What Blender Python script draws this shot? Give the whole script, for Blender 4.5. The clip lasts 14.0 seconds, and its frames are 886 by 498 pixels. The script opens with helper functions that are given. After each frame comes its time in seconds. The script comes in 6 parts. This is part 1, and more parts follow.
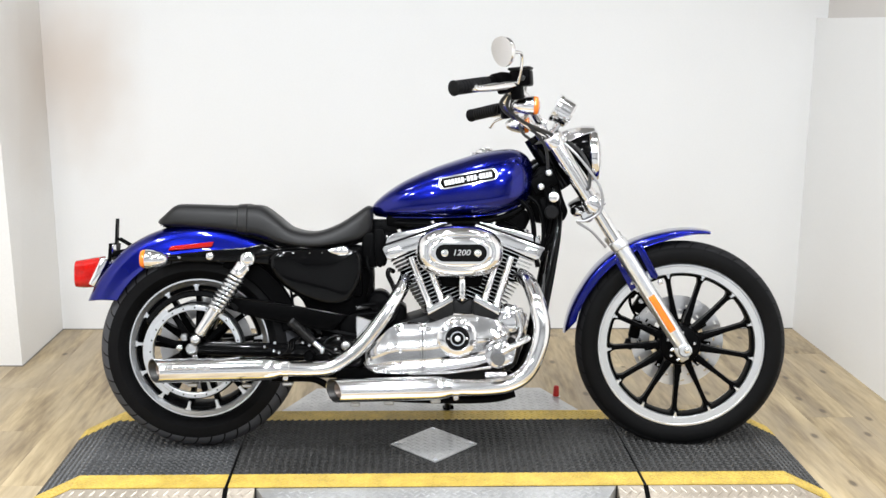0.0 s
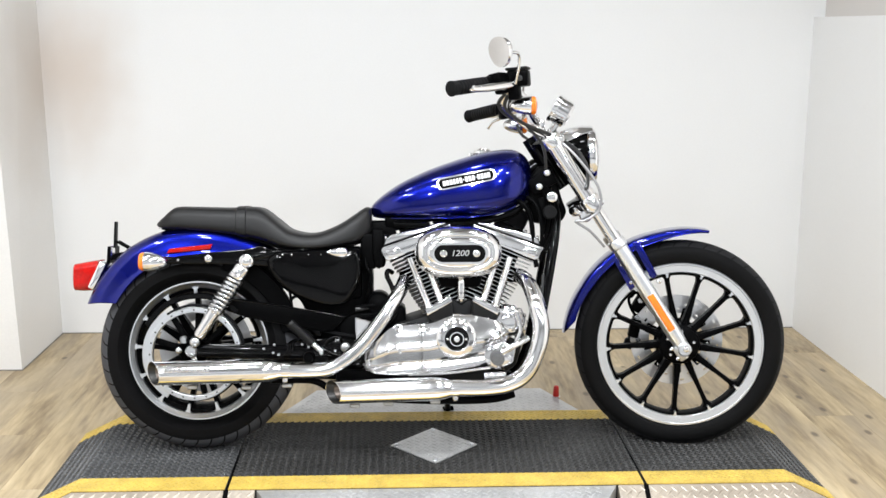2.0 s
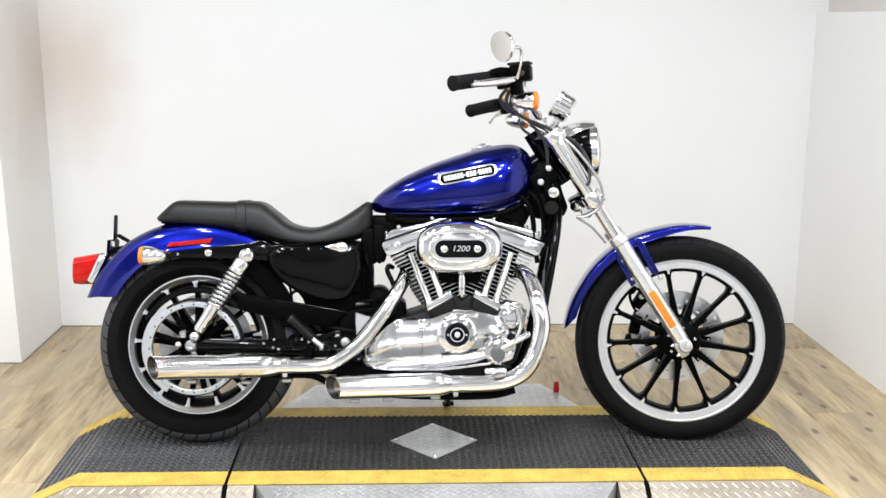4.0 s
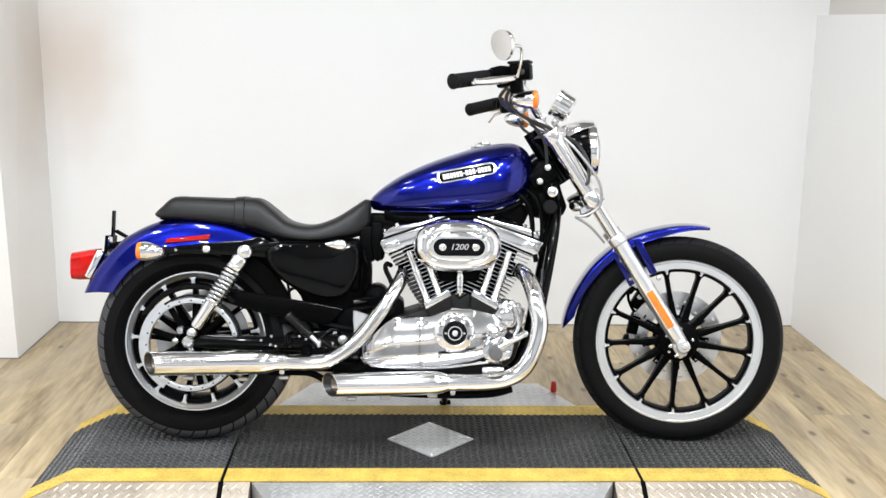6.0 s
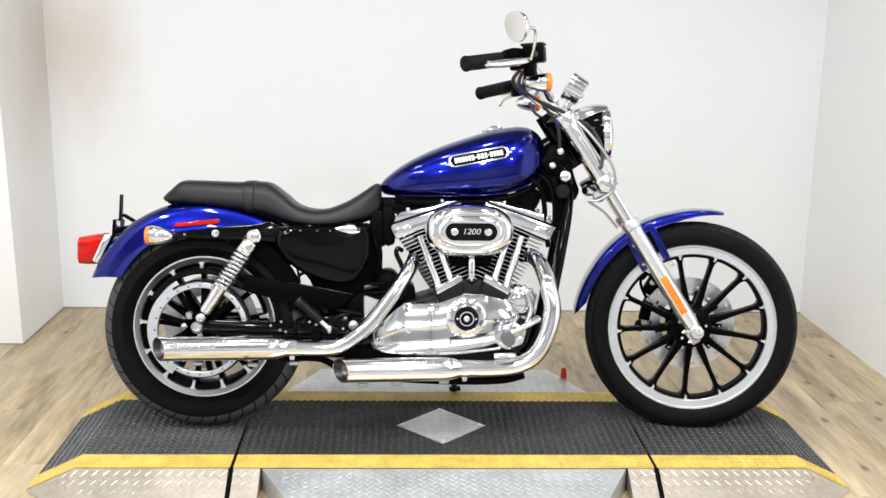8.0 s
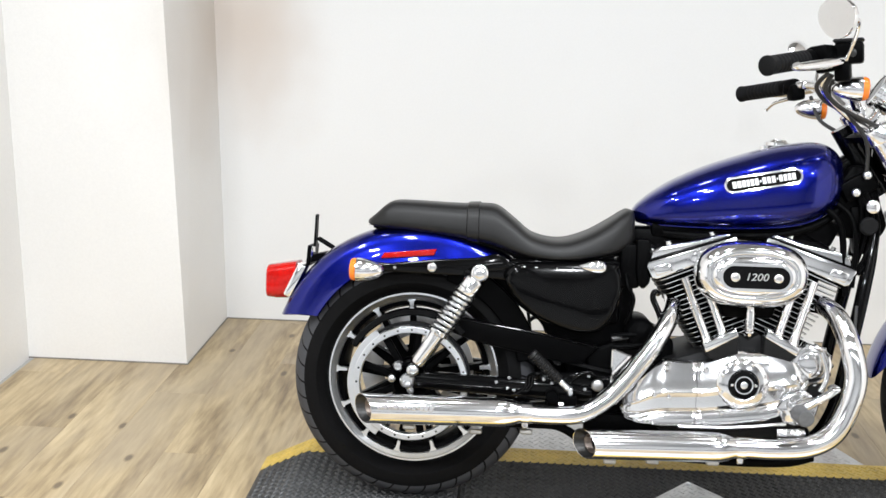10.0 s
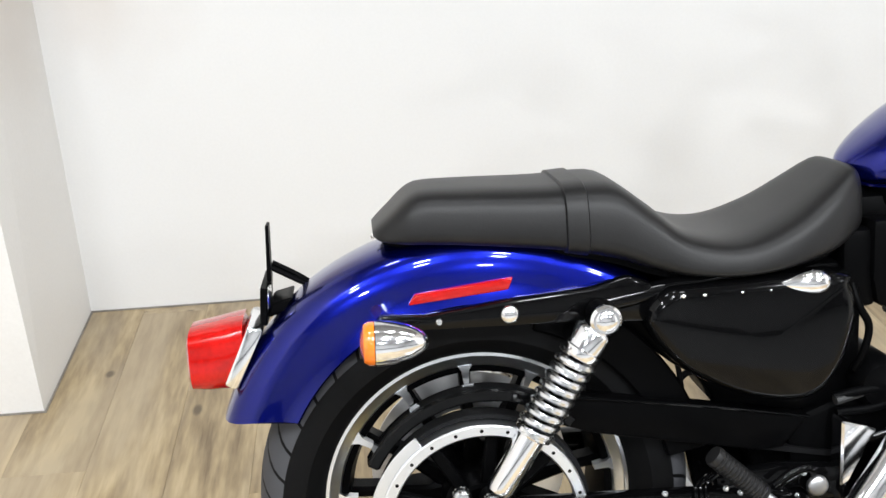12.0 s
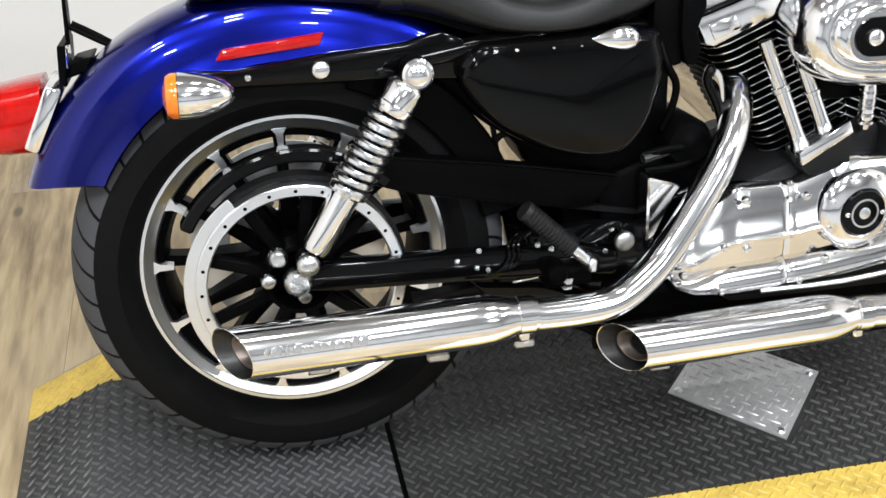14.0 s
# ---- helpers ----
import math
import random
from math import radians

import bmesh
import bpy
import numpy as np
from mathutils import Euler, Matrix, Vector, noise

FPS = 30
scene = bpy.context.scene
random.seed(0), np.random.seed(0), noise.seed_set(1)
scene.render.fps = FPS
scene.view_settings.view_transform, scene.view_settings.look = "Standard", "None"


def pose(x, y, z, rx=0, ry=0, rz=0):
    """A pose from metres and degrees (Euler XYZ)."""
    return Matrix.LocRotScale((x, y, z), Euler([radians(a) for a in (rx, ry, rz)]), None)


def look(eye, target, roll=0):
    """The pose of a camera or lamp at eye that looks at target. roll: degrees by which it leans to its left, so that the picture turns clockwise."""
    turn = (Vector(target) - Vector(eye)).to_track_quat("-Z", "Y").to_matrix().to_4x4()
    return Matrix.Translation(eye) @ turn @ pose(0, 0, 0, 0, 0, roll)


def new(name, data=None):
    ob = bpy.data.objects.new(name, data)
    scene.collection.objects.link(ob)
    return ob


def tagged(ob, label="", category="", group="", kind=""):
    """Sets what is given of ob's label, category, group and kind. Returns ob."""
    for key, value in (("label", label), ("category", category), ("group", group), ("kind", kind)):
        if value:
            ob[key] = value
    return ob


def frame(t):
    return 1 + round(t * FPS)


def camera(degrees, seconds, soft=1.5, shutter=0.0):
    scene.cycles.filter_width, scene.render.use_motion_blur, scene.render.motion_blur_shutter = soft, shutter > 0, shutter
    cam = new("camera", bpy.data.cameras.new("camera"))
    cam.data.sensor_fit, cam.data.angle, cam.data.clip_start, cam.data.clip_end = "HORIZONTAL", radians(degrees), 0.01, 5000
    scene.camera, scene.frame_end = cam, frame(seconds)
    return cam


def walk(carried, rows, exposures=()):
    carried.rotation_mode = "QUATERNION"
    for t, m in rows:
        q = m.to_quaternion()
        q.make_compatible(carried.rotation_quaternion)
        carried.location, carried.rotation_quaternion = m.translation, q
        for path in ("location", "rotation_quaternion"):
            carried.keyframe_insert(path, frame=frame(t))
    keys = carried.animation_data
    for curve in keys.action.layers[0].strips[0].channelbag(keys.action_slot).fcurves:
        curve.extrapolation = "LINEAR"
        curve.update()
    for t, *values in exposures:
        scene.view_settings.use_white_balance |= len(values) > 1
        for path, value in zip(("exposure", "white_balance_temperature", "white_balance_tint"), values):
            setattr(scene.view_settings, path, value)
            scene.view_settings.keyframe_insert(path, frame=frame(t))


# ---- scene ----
cam = camera(44.6, 14.0, soft=1.5)
PATH = [
    (0, (0.629, -3.293, 1.3), (0.711, -1.336, 0.894), 0.6),
    (0.5, (0.631, -3.299, 1.297), (0.72, -1.344, 0.883), 0.6),
    (1, (0.636, -3.296, 1.293), (0.724, -1.338, 0.892), 0.4),
    (1.5, (0.633, -3.295, 1.298), (0.715, -1.337, 0.899), 0.3),
    (2, (0.633, -3.295, 1.294), (0.715, -1.337, 0.893), 0.2),
    (2.5, (0.637, -3.285, 1.296), (0.711, -1.33, 0.883), 0.4),
    (3, (0.631, -3.285, 1.299), (0.706, -1.328, 0.889), 0.3),
    (5.5, (0.633, -3.278, 1.293), (0.726, -1.325, 0.872), 0.8),
    (6, (0.631, -3.28, 1.29), (0.716, -1.325, 0.878), 1.0),
    (6.5, (0.624, -3.272, 1.293), (0.71, -1.318, 0.875), 1.1),
    (7, (0.613, -3.267, 1.287), (0.696, -1.313, 0.87), 1.4),
    (9.5, (0.412, -2.966, 1.27), (0.473, -1.024, 0.797), -0.5),
    (10, (0.251, -2.609, 1.305), (0.123, -0.676, 0.81), 1.2),
    (10.5, (0.066, -2.257, 1.286), (0.09, -0.355, 0.669), -0.9),
    (11, (0.016, -1.865, 1.265), (-0.004, 0.054, 0.7), -2.0),
    (11.5, (-0.07, -1.527, 1.259), (0.019, 0.353, 0.584), -0.5),
    (12, (-0.129, -1.315, 1.227), (0.022, 0.525, 0.457), -2.2),
    (12.5, (-0.103, -1.294, 1.176), (0.036, 0.455, 0.215), 0.2),
    (13, (-0.106, -1.329, 1.13), (0.03, 0.32, 0.007), -0.3),
    (13.5, (-0.106, -1.36, 1.119), (0.066, 0.289, 0.0), -0.5),
    (14, (-0.079, -1.36, 1.12), (0.306, 0.31, 0.09), 0.8),
]
EXPOSURES = [(0.0, 0.16), (1.0, 0.14), (2.0, 0.14), (3.2, 0.18), (6.0, 0.19), (9.5, 0.13), (10.5, 0.15), (11.5, 0.18), (12.1, 0.21), (12.6, 0.22), (13.1, 0.15), (14.0, 0.05)]
walk(cam, [(t, look(eye, target, roll)) for t, eye, target, roll in PATH], EXPOSURES)

# ---------------------------------------------------------------- light
world = bpy.data.worlds.new("world")
scene.world = world
world.use_nodes = True
world.node_tree.nodes["Background"].inputs[0].default_value = (0.8, 0.86, 1.0, 1)
world.node_tree.nodes["Background"].inputs[1].default_value = 0.1

DECK = -0.004      # top of the platform
GROUND = -0.075    # wooden floor
CEIL = 2.75
LAMPS = [(x, -0.3) for x in (-0.80, -0.10, 0.60, 1.30, 2.00)] + [(x, y) for y in (-1.6, -2.2) for x in (-1.45, -0.40, 0.60, 1.60, 2.65)] + [(x, -4.4) for x in (-1.4, 0.6, 2.6)]


def ceiling_lamp(x, y, watts):
    data = bpy.data.lights.new("ceiling_lamp", "AREA")
    data.shape, data.size, data.energy, data.color = "DISK", 0.22, watts, (0.93, 0.965, 1.0)
    ob = new("ceiling_lamp", data)
    ob.matrix_world = pose(x, y, CEIL - 0.035)
    return ob


for lx, ly in LAMPS:
    ceiling_lamp(lx, ly, 5.0 if ly > -1 else 17.6 if ly > -3 else 54.0)


# ---------------------------------------------------------------- materials
def surface(name, base, rough=0.5, metal=0.0, coat=0.0, vary=0.08, scale=6.0, fine=60.0, bump=0.0, spread=0.05, ior=1.5, random_tone=0.0, gloss=0.5, stretch=(1, 1, 1)):
    """A painted, cast or moulded surface with tone and gloss that vary at two scales."""
    m = bpy.data.materials.new(name)
    m.use_nodes = True
    nt = m.node_tree
    b = nt.nodes["Principled BSDF"]
    tc = nt.nodes.new("ShaderNodeTexCoord")
    mp = nt.nodes.new("ShaderNodeMapping")
    mp.inputs["Scale"].default_value = stretch
    nt.links.new(tc.outputs["Object"], mp.inputs[0])
    n1, n2 = nt.nodes.new("ShaderNodeTexNoise"), nt.nodes.new("ShaderNodeTexNoise")
    n1.inputs["Scale"].default_value, n2.inputs["Scale"].default_value = scale, fine
    n1.inputs["Detail"].default_value, n2.inputs["Detail"].default_value = 4, 3
    for n in (n1, n2):
        nt.links.new(mp.outputs[0], n.inputs["Vector"])
    mix = nt.nodes.new("ShaderNodeMath")
    mix.operation = "MULTIPLY_ADD"
    mix.inputs[1].default_value = 0.6
    nt.links.new(n1.outputs["Fac"], mix.inputs[0])
    low = nt.nodes.new("ShaderNodeMath")
    low.operation = "MULTIPLY"
    low.inputs[1].default_value = 0.4
    nt.links.new(n2.outputs["Fac"], low.inputs[0])
    nt.links.new(low.outputs[0], mix.inputs[2])
    ramp = nt.nodes.new("ShaderNodeValToRGB")
    ramp.color_ramp.elements[0].position, ramp.color_ramp.elements[1].position = 0.3, 0.7
    ramp.color_ramp.elements[0].color = (*[c * (1 - vary) for c in base], 1)
    ramp.color_ramp.elements[1].color = (*[min(1, c * (1 + vary)) for c in base], 1)
    nt.links.new(mix.outputs[0], ramp.inputs[0])
    colour = ramp.outputs[0]
    if random_tone:
        info = nt.nodes.new("ShaderNodeObjectInfo")
        hsv = nt.nodes.new("ShaderNodeHueSaturation")
        rng = nt.nodes.new("ShaderNodeMapRange")
        rng.inputs["To Min"].default_value, rng.inputs["To Max"].default_value = 1 - random_tone, 1 + random_tone
        nt.links.new(info.outputs["Random"], rng.inputs["Value"])
        nt.links.new(rng.outputs[0], hsv.inputs["Value"])
        nt.links.new(colour, hsv.inputs["Color"])
        colour = hsv.outputs[0]
    nt.links.new(colour, b.inputs["Base Color"])
    rr = nt.nodes.new("ShaderNodeMapRange")
    rr.inputs["To Min"].default_value, rr.inputs["To Max"].default_value = max(0.01, rough - spread), min(1, rough + spread)
    nt.links.new(mix.outputs[0], rr.inputs["Value"])
    nt.links.new(rr.outputs[0], b.inputs["Roughness"])
    b.inputs["Metallic"].default_value = metal
    b.inputs["IOR"].default_value = ior
    b.inputs["Coat Weight"].default_value = coat
    b.inputs["Specular IOR Level"].default_value = gloss
    if base[0] < 0.02:
        b.inputs["Coat IOR"].default_value = 1.5 if metal else 1.3
    b.inputs["Coat Roughness"].default_value = 0.03
    if bump:
        bp = nt.nodes.new("ShaderNodeBump")
        bp.inputs["Strength"].default_value = bump
        bp.inputs["Distance"].default_value = 0.002
        nt.links.new(n2.outputs["Fac"], bp.inputs["Height"])
        nt.links.new(bp.outputs[0], b.inputs["Normal"])
    return m


CHROME = surface("chrome", (0.90, 0.90, 0.91), 0.115, 1.0, vary=0.02, spread=0.03)
ALLOY = surface("machined_alloy", (0.88, 0.90, 0.93), 0.29, 1.0, vary=0.03, fine=90, spread=0.02)
POLISHED = surface("polished_cover_alloy", (0.88, 0.88, 0.89), 0.12, 1.0, vary=0.03, fine=200, spread=0.05)
SOOT = surface("sooty_outlet_steel", (0.035, 0.034, 0.033), 0.35, 0.5, vary=0.4, scale=20, fine=120)
BURNT = surface("heat_browned_steel", (0.20, 0.165, 0.145), 0.40, 0.8, vary=0.35, scale=24, fine=140)
PLATED = surface("satin_plated_steel", (0.72, 0.73, 0.74), 0.22, 1.0, vary=0.06, fine=200, spread=0.08)
CAST = surface("cast_alloy", (0.55, 0.55, 0.55), 0.38, 1.0, vary=0.1, fine=160, bump=0.08)
STEEL = surface("worn_tread_steel", (0.57, 0.57, 0.57), 0.38, 0.55, vary=0.2, scale=9, fine=90, bump=0.06, spread=0.12)
# Brown base stands in for the warm surroundings mirrored in the skirts.
BROWNSTEEL = surface("reflection_browned_tread_steel", (0.43, 0.375, 0.31), 0.42, 0.6, vary=0.2, scale=8, fine=90, bump=0.06, spread=0.12)
BLUE = surface("metallic_blue_paint", (0.0008, 0.0048, 0.175), 0.235, 0.94, coat=0.7, vary=0.12, scale=3, fine=900, spread=0.03)
GLOSS = surface("gloss_black_enamel", (0.0018, 0.0018, 0.002), 0.13, 0.0, coat=0.55, vary=0.15, scale=5, gloss=0.06)
SATIN = surface("satin_black_metal", (0.0018, 0.0018, 0.0020), 0.36, 0.0, vary=0.25, fine=140, bump=0.05, gloss=0.03)
WRINKLE = surface("wrinkle_black_casting", (0.008, 0.008, 0.0085), 0.55, 0.0, vary=0.3, fine=300, bump=0.2, gloss=0.2)
RUBBER = surface("black_rubber", (0.0065, 0.0065, 0.007), 0.6, 0.0, vary=0.25, fine=120, bump=0.06, gloss=0.11)
GREYRUBBER = surface("worn_grey_rubber", (0.10, 0.10, 0.102), 0.6, 0.0, vary=0.25, fine=160, bump=0.08)
VINYL = surface("black_seat_vinyl", (0.0085, 0.0083, 0.0085), 0.40, 0.0, vary=0.25, scale=9, fine=420, bump=0.09, spread=0.08, gloss=0.30)
RED = surface("red_lens", (0.43, 0.006, 0.004), 0.10, 0.0, coat=0.45, vary=0.30, scale=26, fine=130, gloss=0.25)
AMBER = surface("amber_lens", (0.88, 0.20, 0.010), 0.15, 0.0, coat=1.0, vary=0.15, scale=30, fine=160)
REDPLASTIC = surface("red_plastic", (0.5, 0.015, 0.012), 0.4, vary=0.1)
# Unseen floor of the hall, made grey to keep chrome reflections neutral.
HALLFLOOR = surface("unseen_hall_floor_grey", (0.36, 0.36, 0.355), 0.35, vary=0.1, scale=2, fine=40)
WHITEPAINT = surface("white_wall_paint", (0.84, 0.84, 0.838), 0.62, vary=0.025, scale=1.2, fine=130, bump=0.04)
# Shade on the upper right wall, put into a darker beige base.
SHADEPAINT = surface("shaded_white_wall_paint", (0.68, 0.645, 0.61), 0.62, vary=0.03, scale=1.2, fine=130, bump=0.04)
# White lifted for the right wall, which catches less light.
LIFTEDPAINT = surface("lifted_white_wall_paint", (0.88, 0.88, 0.875), 0.62, vary=0.025, scale=1.2, fine=130, bump=0.04)
CREAMPAINT = surface("cream_wall_paint", (0.82, 0.81, 0.795), 0.62, vary=0.04, scale=1.5, fine=130, bump=0.04)
GREYPAINT = surface("dark_reflection_paint", (0.05, 0.05, 0.052), 0.7, vary=0.05, scale=1.2, fine=130, bump=0.04)
HALLPAINT = surface("grey_hall_paint", (0.52, 0.52, 0.52), 0.65, vary=0.05, scale=1.2, fine=130, bump=0.04)
CEILPAINT = surface("grey_ceiling_paint", (0.30, 0.30, 0.30), 0.7, vary=0.05, scale=1.5, fine=90, bump=0.05)
DUSTYMAT = surface("dusty_tread_mat", (0.036, 0.037, 0.038), 0.55, vary=0.6, scale=3.5, fine=70, bump=0.05, spread=0.12)
DUSTYLUG = surface("dusty_tread_lugs", (0.069, 0.070, 0.072), 0.36, vary=0.5, scale=3.5, fine=70, spread=0.1)
MAT = surface("black_tread_mat", (0.020, 0.020, 0.0195), 0.58, vary=0.65, scale=3.5, fine=70, bump=0.05, spread=0.12)
LUG = surface("black_tread_lugs", (0.034, 0.033, 0.032), 0.45, vary=0.65, scale=3.5, fine=70, spread=0.1)
YELLOW = surface("yellow_edge_paint", (0.60, 0.42, 0.085), 0.45, vary=0.30, scale=17, fine=110, bump=0.08)
SILVERPRINT = surface("pale_lettering_enamel", (0.55, 0.55, 0.55), 0.4, 0.4, vary=0.05)
DISC = surface("brake_disc_steel", (0.78, 0.78, 0.79), 0.32, 1.0, vary=0.06, fine=200)
CABLE = surface("black_cable_sheath", (0.02, 0.02, 0.02), 0.4, vary=0.2)
BRAID = surface("grey_cable_sheath", (0.35, 0.35, 0.36), 0.35, 0.6, vary=0.1)


def tinted(m, centre, size, colour):
    """Beige tint round one place of a wall, with an uneven edge."""
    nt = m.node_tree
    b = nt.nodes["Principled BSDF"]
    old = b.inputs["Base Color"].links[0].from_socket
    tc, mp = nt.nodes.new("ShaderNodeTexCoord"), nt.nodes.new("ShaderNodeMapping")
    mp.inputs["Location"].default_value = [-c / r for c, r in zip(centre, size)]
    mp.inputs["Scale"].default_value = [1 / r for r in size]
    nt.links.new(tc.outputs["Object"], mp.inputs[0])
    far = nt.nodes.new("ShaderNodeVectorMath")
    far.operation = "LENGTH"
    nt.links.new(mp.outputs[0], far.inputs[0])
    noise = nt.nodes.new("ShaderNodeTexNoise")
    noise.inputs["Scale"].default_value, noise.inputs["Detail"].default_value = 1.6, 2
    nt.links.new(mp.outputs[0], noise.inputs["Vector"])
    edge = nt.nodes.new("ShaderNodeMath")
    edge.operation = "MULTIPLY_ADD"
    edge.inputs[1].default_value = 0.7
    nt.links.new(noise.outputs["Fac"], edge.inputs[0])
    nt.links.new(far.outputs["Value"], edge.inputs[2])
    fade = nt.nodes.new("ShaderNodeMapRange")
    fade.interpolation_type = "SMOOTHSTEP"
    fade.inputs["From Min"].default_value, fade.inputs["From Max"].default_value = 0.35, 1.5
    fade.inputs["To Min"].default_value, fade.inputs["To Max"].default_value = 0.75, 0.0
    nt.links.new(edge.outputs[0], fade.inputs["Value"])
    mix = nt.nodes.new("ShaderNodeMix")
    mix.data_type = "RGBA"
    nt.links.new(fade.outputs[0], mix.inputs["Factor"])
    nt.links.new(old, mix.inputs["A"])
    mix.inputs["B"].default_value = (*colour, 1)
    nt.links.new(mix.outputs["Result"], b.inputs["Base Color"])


tinted(WHITEPAINT, (-0.80, 1.5, 1.08), (0.36, 0.5, 0.50), (0.64, 0.545, 0.47))
tinted(CREAMPAINT, (-0.88, 1.40, 1.05), (0.3, 0.6, 0.55), (0.62, 0.55, 0.485))


def tyre_rubber(name, n_grooves, edge, worn):
    """Rubber with slanted grooves across the tread."""
    m = surface(name, (0.004, 0.004, 0.0043), 0.6, vary=0.25, fine=140, gloss=0.085)
    nt = m.node_tree
    b = nt.nodes["Principled BSDF"]
    tc = nt.nodes.new("ShaderNodeTexCoord")
    sp = nt.nodes.new("ShaderNodeSeparateXYZ")
    nt.links.new(tc.outputs["Object"], sp.inputs[0])

    def op(kind, a, c=None, d=None):
        node = nt.nodes.new("ShaderNodeMath")
        node.operation = kind
        for i, v in enumerate((a, c, d)):
            if v is None:
                continue
            if isinstance(v, (int, float)):
                node.inputs[i].default_value = v
            else:
                nt.links.new(v, node.inputs[i])
        return node.outputs[0]

    ang = op("ARCTAN2", sp.outputs[0], sp.outputs[2])
    side = op("ABSOLUTE", sp.outputs[1])
    u = op("MULTIPLY_ADD", side, 15.0, op("MULTIPLY", ang, n_grooves / math.tau))
    groove = op("LESS_THAN", op("FRACT", u), 0.12)
    r = op("SQRT", op("ADD", op("POWER", sp.outputs[0], 2.0), op("POWER", sp.outputs[2], 2.0)))
    tread = op("MULTIPLY", groove, op("GREATER_THAN", r, edge))
    tread = op("MULTIPLY", tread, op("GREATER_THAN", side, 0.012))
    depth = op("SUBTRACT", 1.0, tread)
    tone = nt.nodes.new("ShaderNodeMix")
    tone.data_type = "RGBA"
    old = b.inputs["Base Color"].links[0].from_socket
    nt.links.new(op("MULTIPLY", op("SUBTRACT", 1.0, groove), op("GREATER_THAN", r, edge)), tone.inputs["Factor"])
    nt.links.new(old, tone.inputs["A"])
    tone.inputs["B"].default_value = (*worn, 1)
    nt.links.new(tone.outputs["Result"], b.inputs["Base Color"])
    bp = nt.nodes.new("ShaderNodeBump")
    bp.inputs["Strength"].default_value = 1.0
    bp.inputs["Distance"].default_value = 0.004
    nt.links.new(depth, bp.inputs["Height"])
    nt.links.new(bp.outputs[0], b.inputs["Normal"])
    return m


FRONT_RUBBER = tyre_rubber("front_tyre_rubber", 42, 0.312, (0.016, 0.016, 0.017))
REAR_RUBBER = tyre_rubber("rear_tyre_rubber", 42, 0.274, (0.066, 0.067, 0.073))


def wood():
    m = bpy.data.materials.new("wood_look_planks")
    m.use_nodes = True
    nt = m.node_tree
    b = nt.nodes["Principled BSDF"]
    tc = nt.nodes.new("ShaderNodeTexCoord")
    info = nt.nodes.new("ShaderNodeObjectInfo")
    off = nt.nodes.new("ShaderNodeVectorMath")
    off.operation = "MULTIPLY_ADD"
    comb = nt.nodes.new("ShaderNodeCombineXYZ")
    for i in range(3):
        nt.links.new(info.outputs["Random"], comb.inputs[i])
    nt.links.new(comb.outputs[0], off.inputs[0])
    off.inputs[1].default_value = (13, 31, 7)
    nt.links.new(tc.outputs["Object"], off.inputs[2])
    mp = nt.nodes.new("ShaderNodeMapping")
    mp.inputs["Scale"].default_value = (8.5, 0.95, 1)
    nt.links.new(off.outputs[0], mp.inputs[0])
    n1, n2, n3 = (nt.nodes.new("ShaderNodeTexNoise") for _ in range(3))
    n1.inputs["Scale"].default_value, n1.inputs["Detail"].default_value, n1.inputs["Distortion"].default_value = 1.15, 5, 0.5
    n2.inputs["Scale"].default_value, n2.inputs["Detail"].default_value = 8, 6
    n3.inputs["Scale"].default_value, n3.inputs["Detail"].default_value = 4.5, 6
    nt.links.new(mp.outputs[0], n1.inputs["Vector"])
    nt.links.new(mp.outputs[0], n2.inputs["Vector"])
    broad = nt.nodes.new("ShaderNodeMapping")
    broad.inputs["Scale"].default_value = (2.2, 0.42, 1)
    nt.links.new(off.outputs[0], broad.inputs[0])
    nt.links.new(broad.outputs[0], n3.inputs["Vector"])
    ramp = nt.nodes.new("ShaderNodeValToRGB")
    e = ramp.color_ramp.elements
    e[0].position, e[0].color = 0.355, (0.165, 0.115, 0.063, 1)
    e[1].position, e[1].color = 0.625, (0.610, 0.490, 0.300, 1)
    mid = e.new(0.5)
    mid.color = (0.430, 0.328, 0.188, 1)
    sm = nt.nodes.new("ShaderNodeMath")
    sm.operation = "MULTIPLY_ADD"
    sm.inputs[1].default_value = 0.30
    nt.links.new(n2.outputs["Fac"], sm.inputs[0])
    s2 = nt.nodes.new("ShaderNodeMath")
    s2.operation = "MULTIPLY_ADD"
    s2.inputs[1].default_value = 0.42
    nt.links.new(n1.outputs["Fac"], s2.inputs[0])
    s3 = nt.nodes.new("ShaderNodeMath")
    s3.operation = "MULTIPLY"
    s3.inputs[1].default_value = 0.28
    nt.links.new(n3.outputs["Fac"], s3.inputs[0])
    nt.links.new(s3.outputs[0], s2.inputs[2])
    nt.links.new(s2.outputs[0], sm.inputs[2])
    nt.links.new(sm.outputs[0], ramp.inputs[0])
    hsv = nt.nodes.new("ShaderNodeHueSaturation")
    rng = nt.nodes.new("ShaderNodeMapRange")
    rng.inputs["To Min"].default_value, rng.inputs["To Max"].default_value = 0.93, 1.06
    nt.links.new(info.outputs["Random"], rng.inputs["Value"])
    nt.links.new(rng.outputs[0], hsv.inputs["Value"])
    # greyed stretches along the grain
    n4 = nt.nodes.new("ShaderNodeTexNoise")
    n4.inputs["Scale"].default_value, n4.inputs["Detail"].default_value = 3.1, 4
    nt.links.new(broad.outputs[0], n4.inputs["Vector"])
    share = nt.nodes.new("ShaderNodeMapRange")
    share.inputs["From Min"].default_value, share.inputs["From Max"].default_value = 0.44, 0.62
    share.inputs["To Max"].default_value = 0.55
    nt.links.new(n4.outputs["Fac"], share.inputs["Value"])
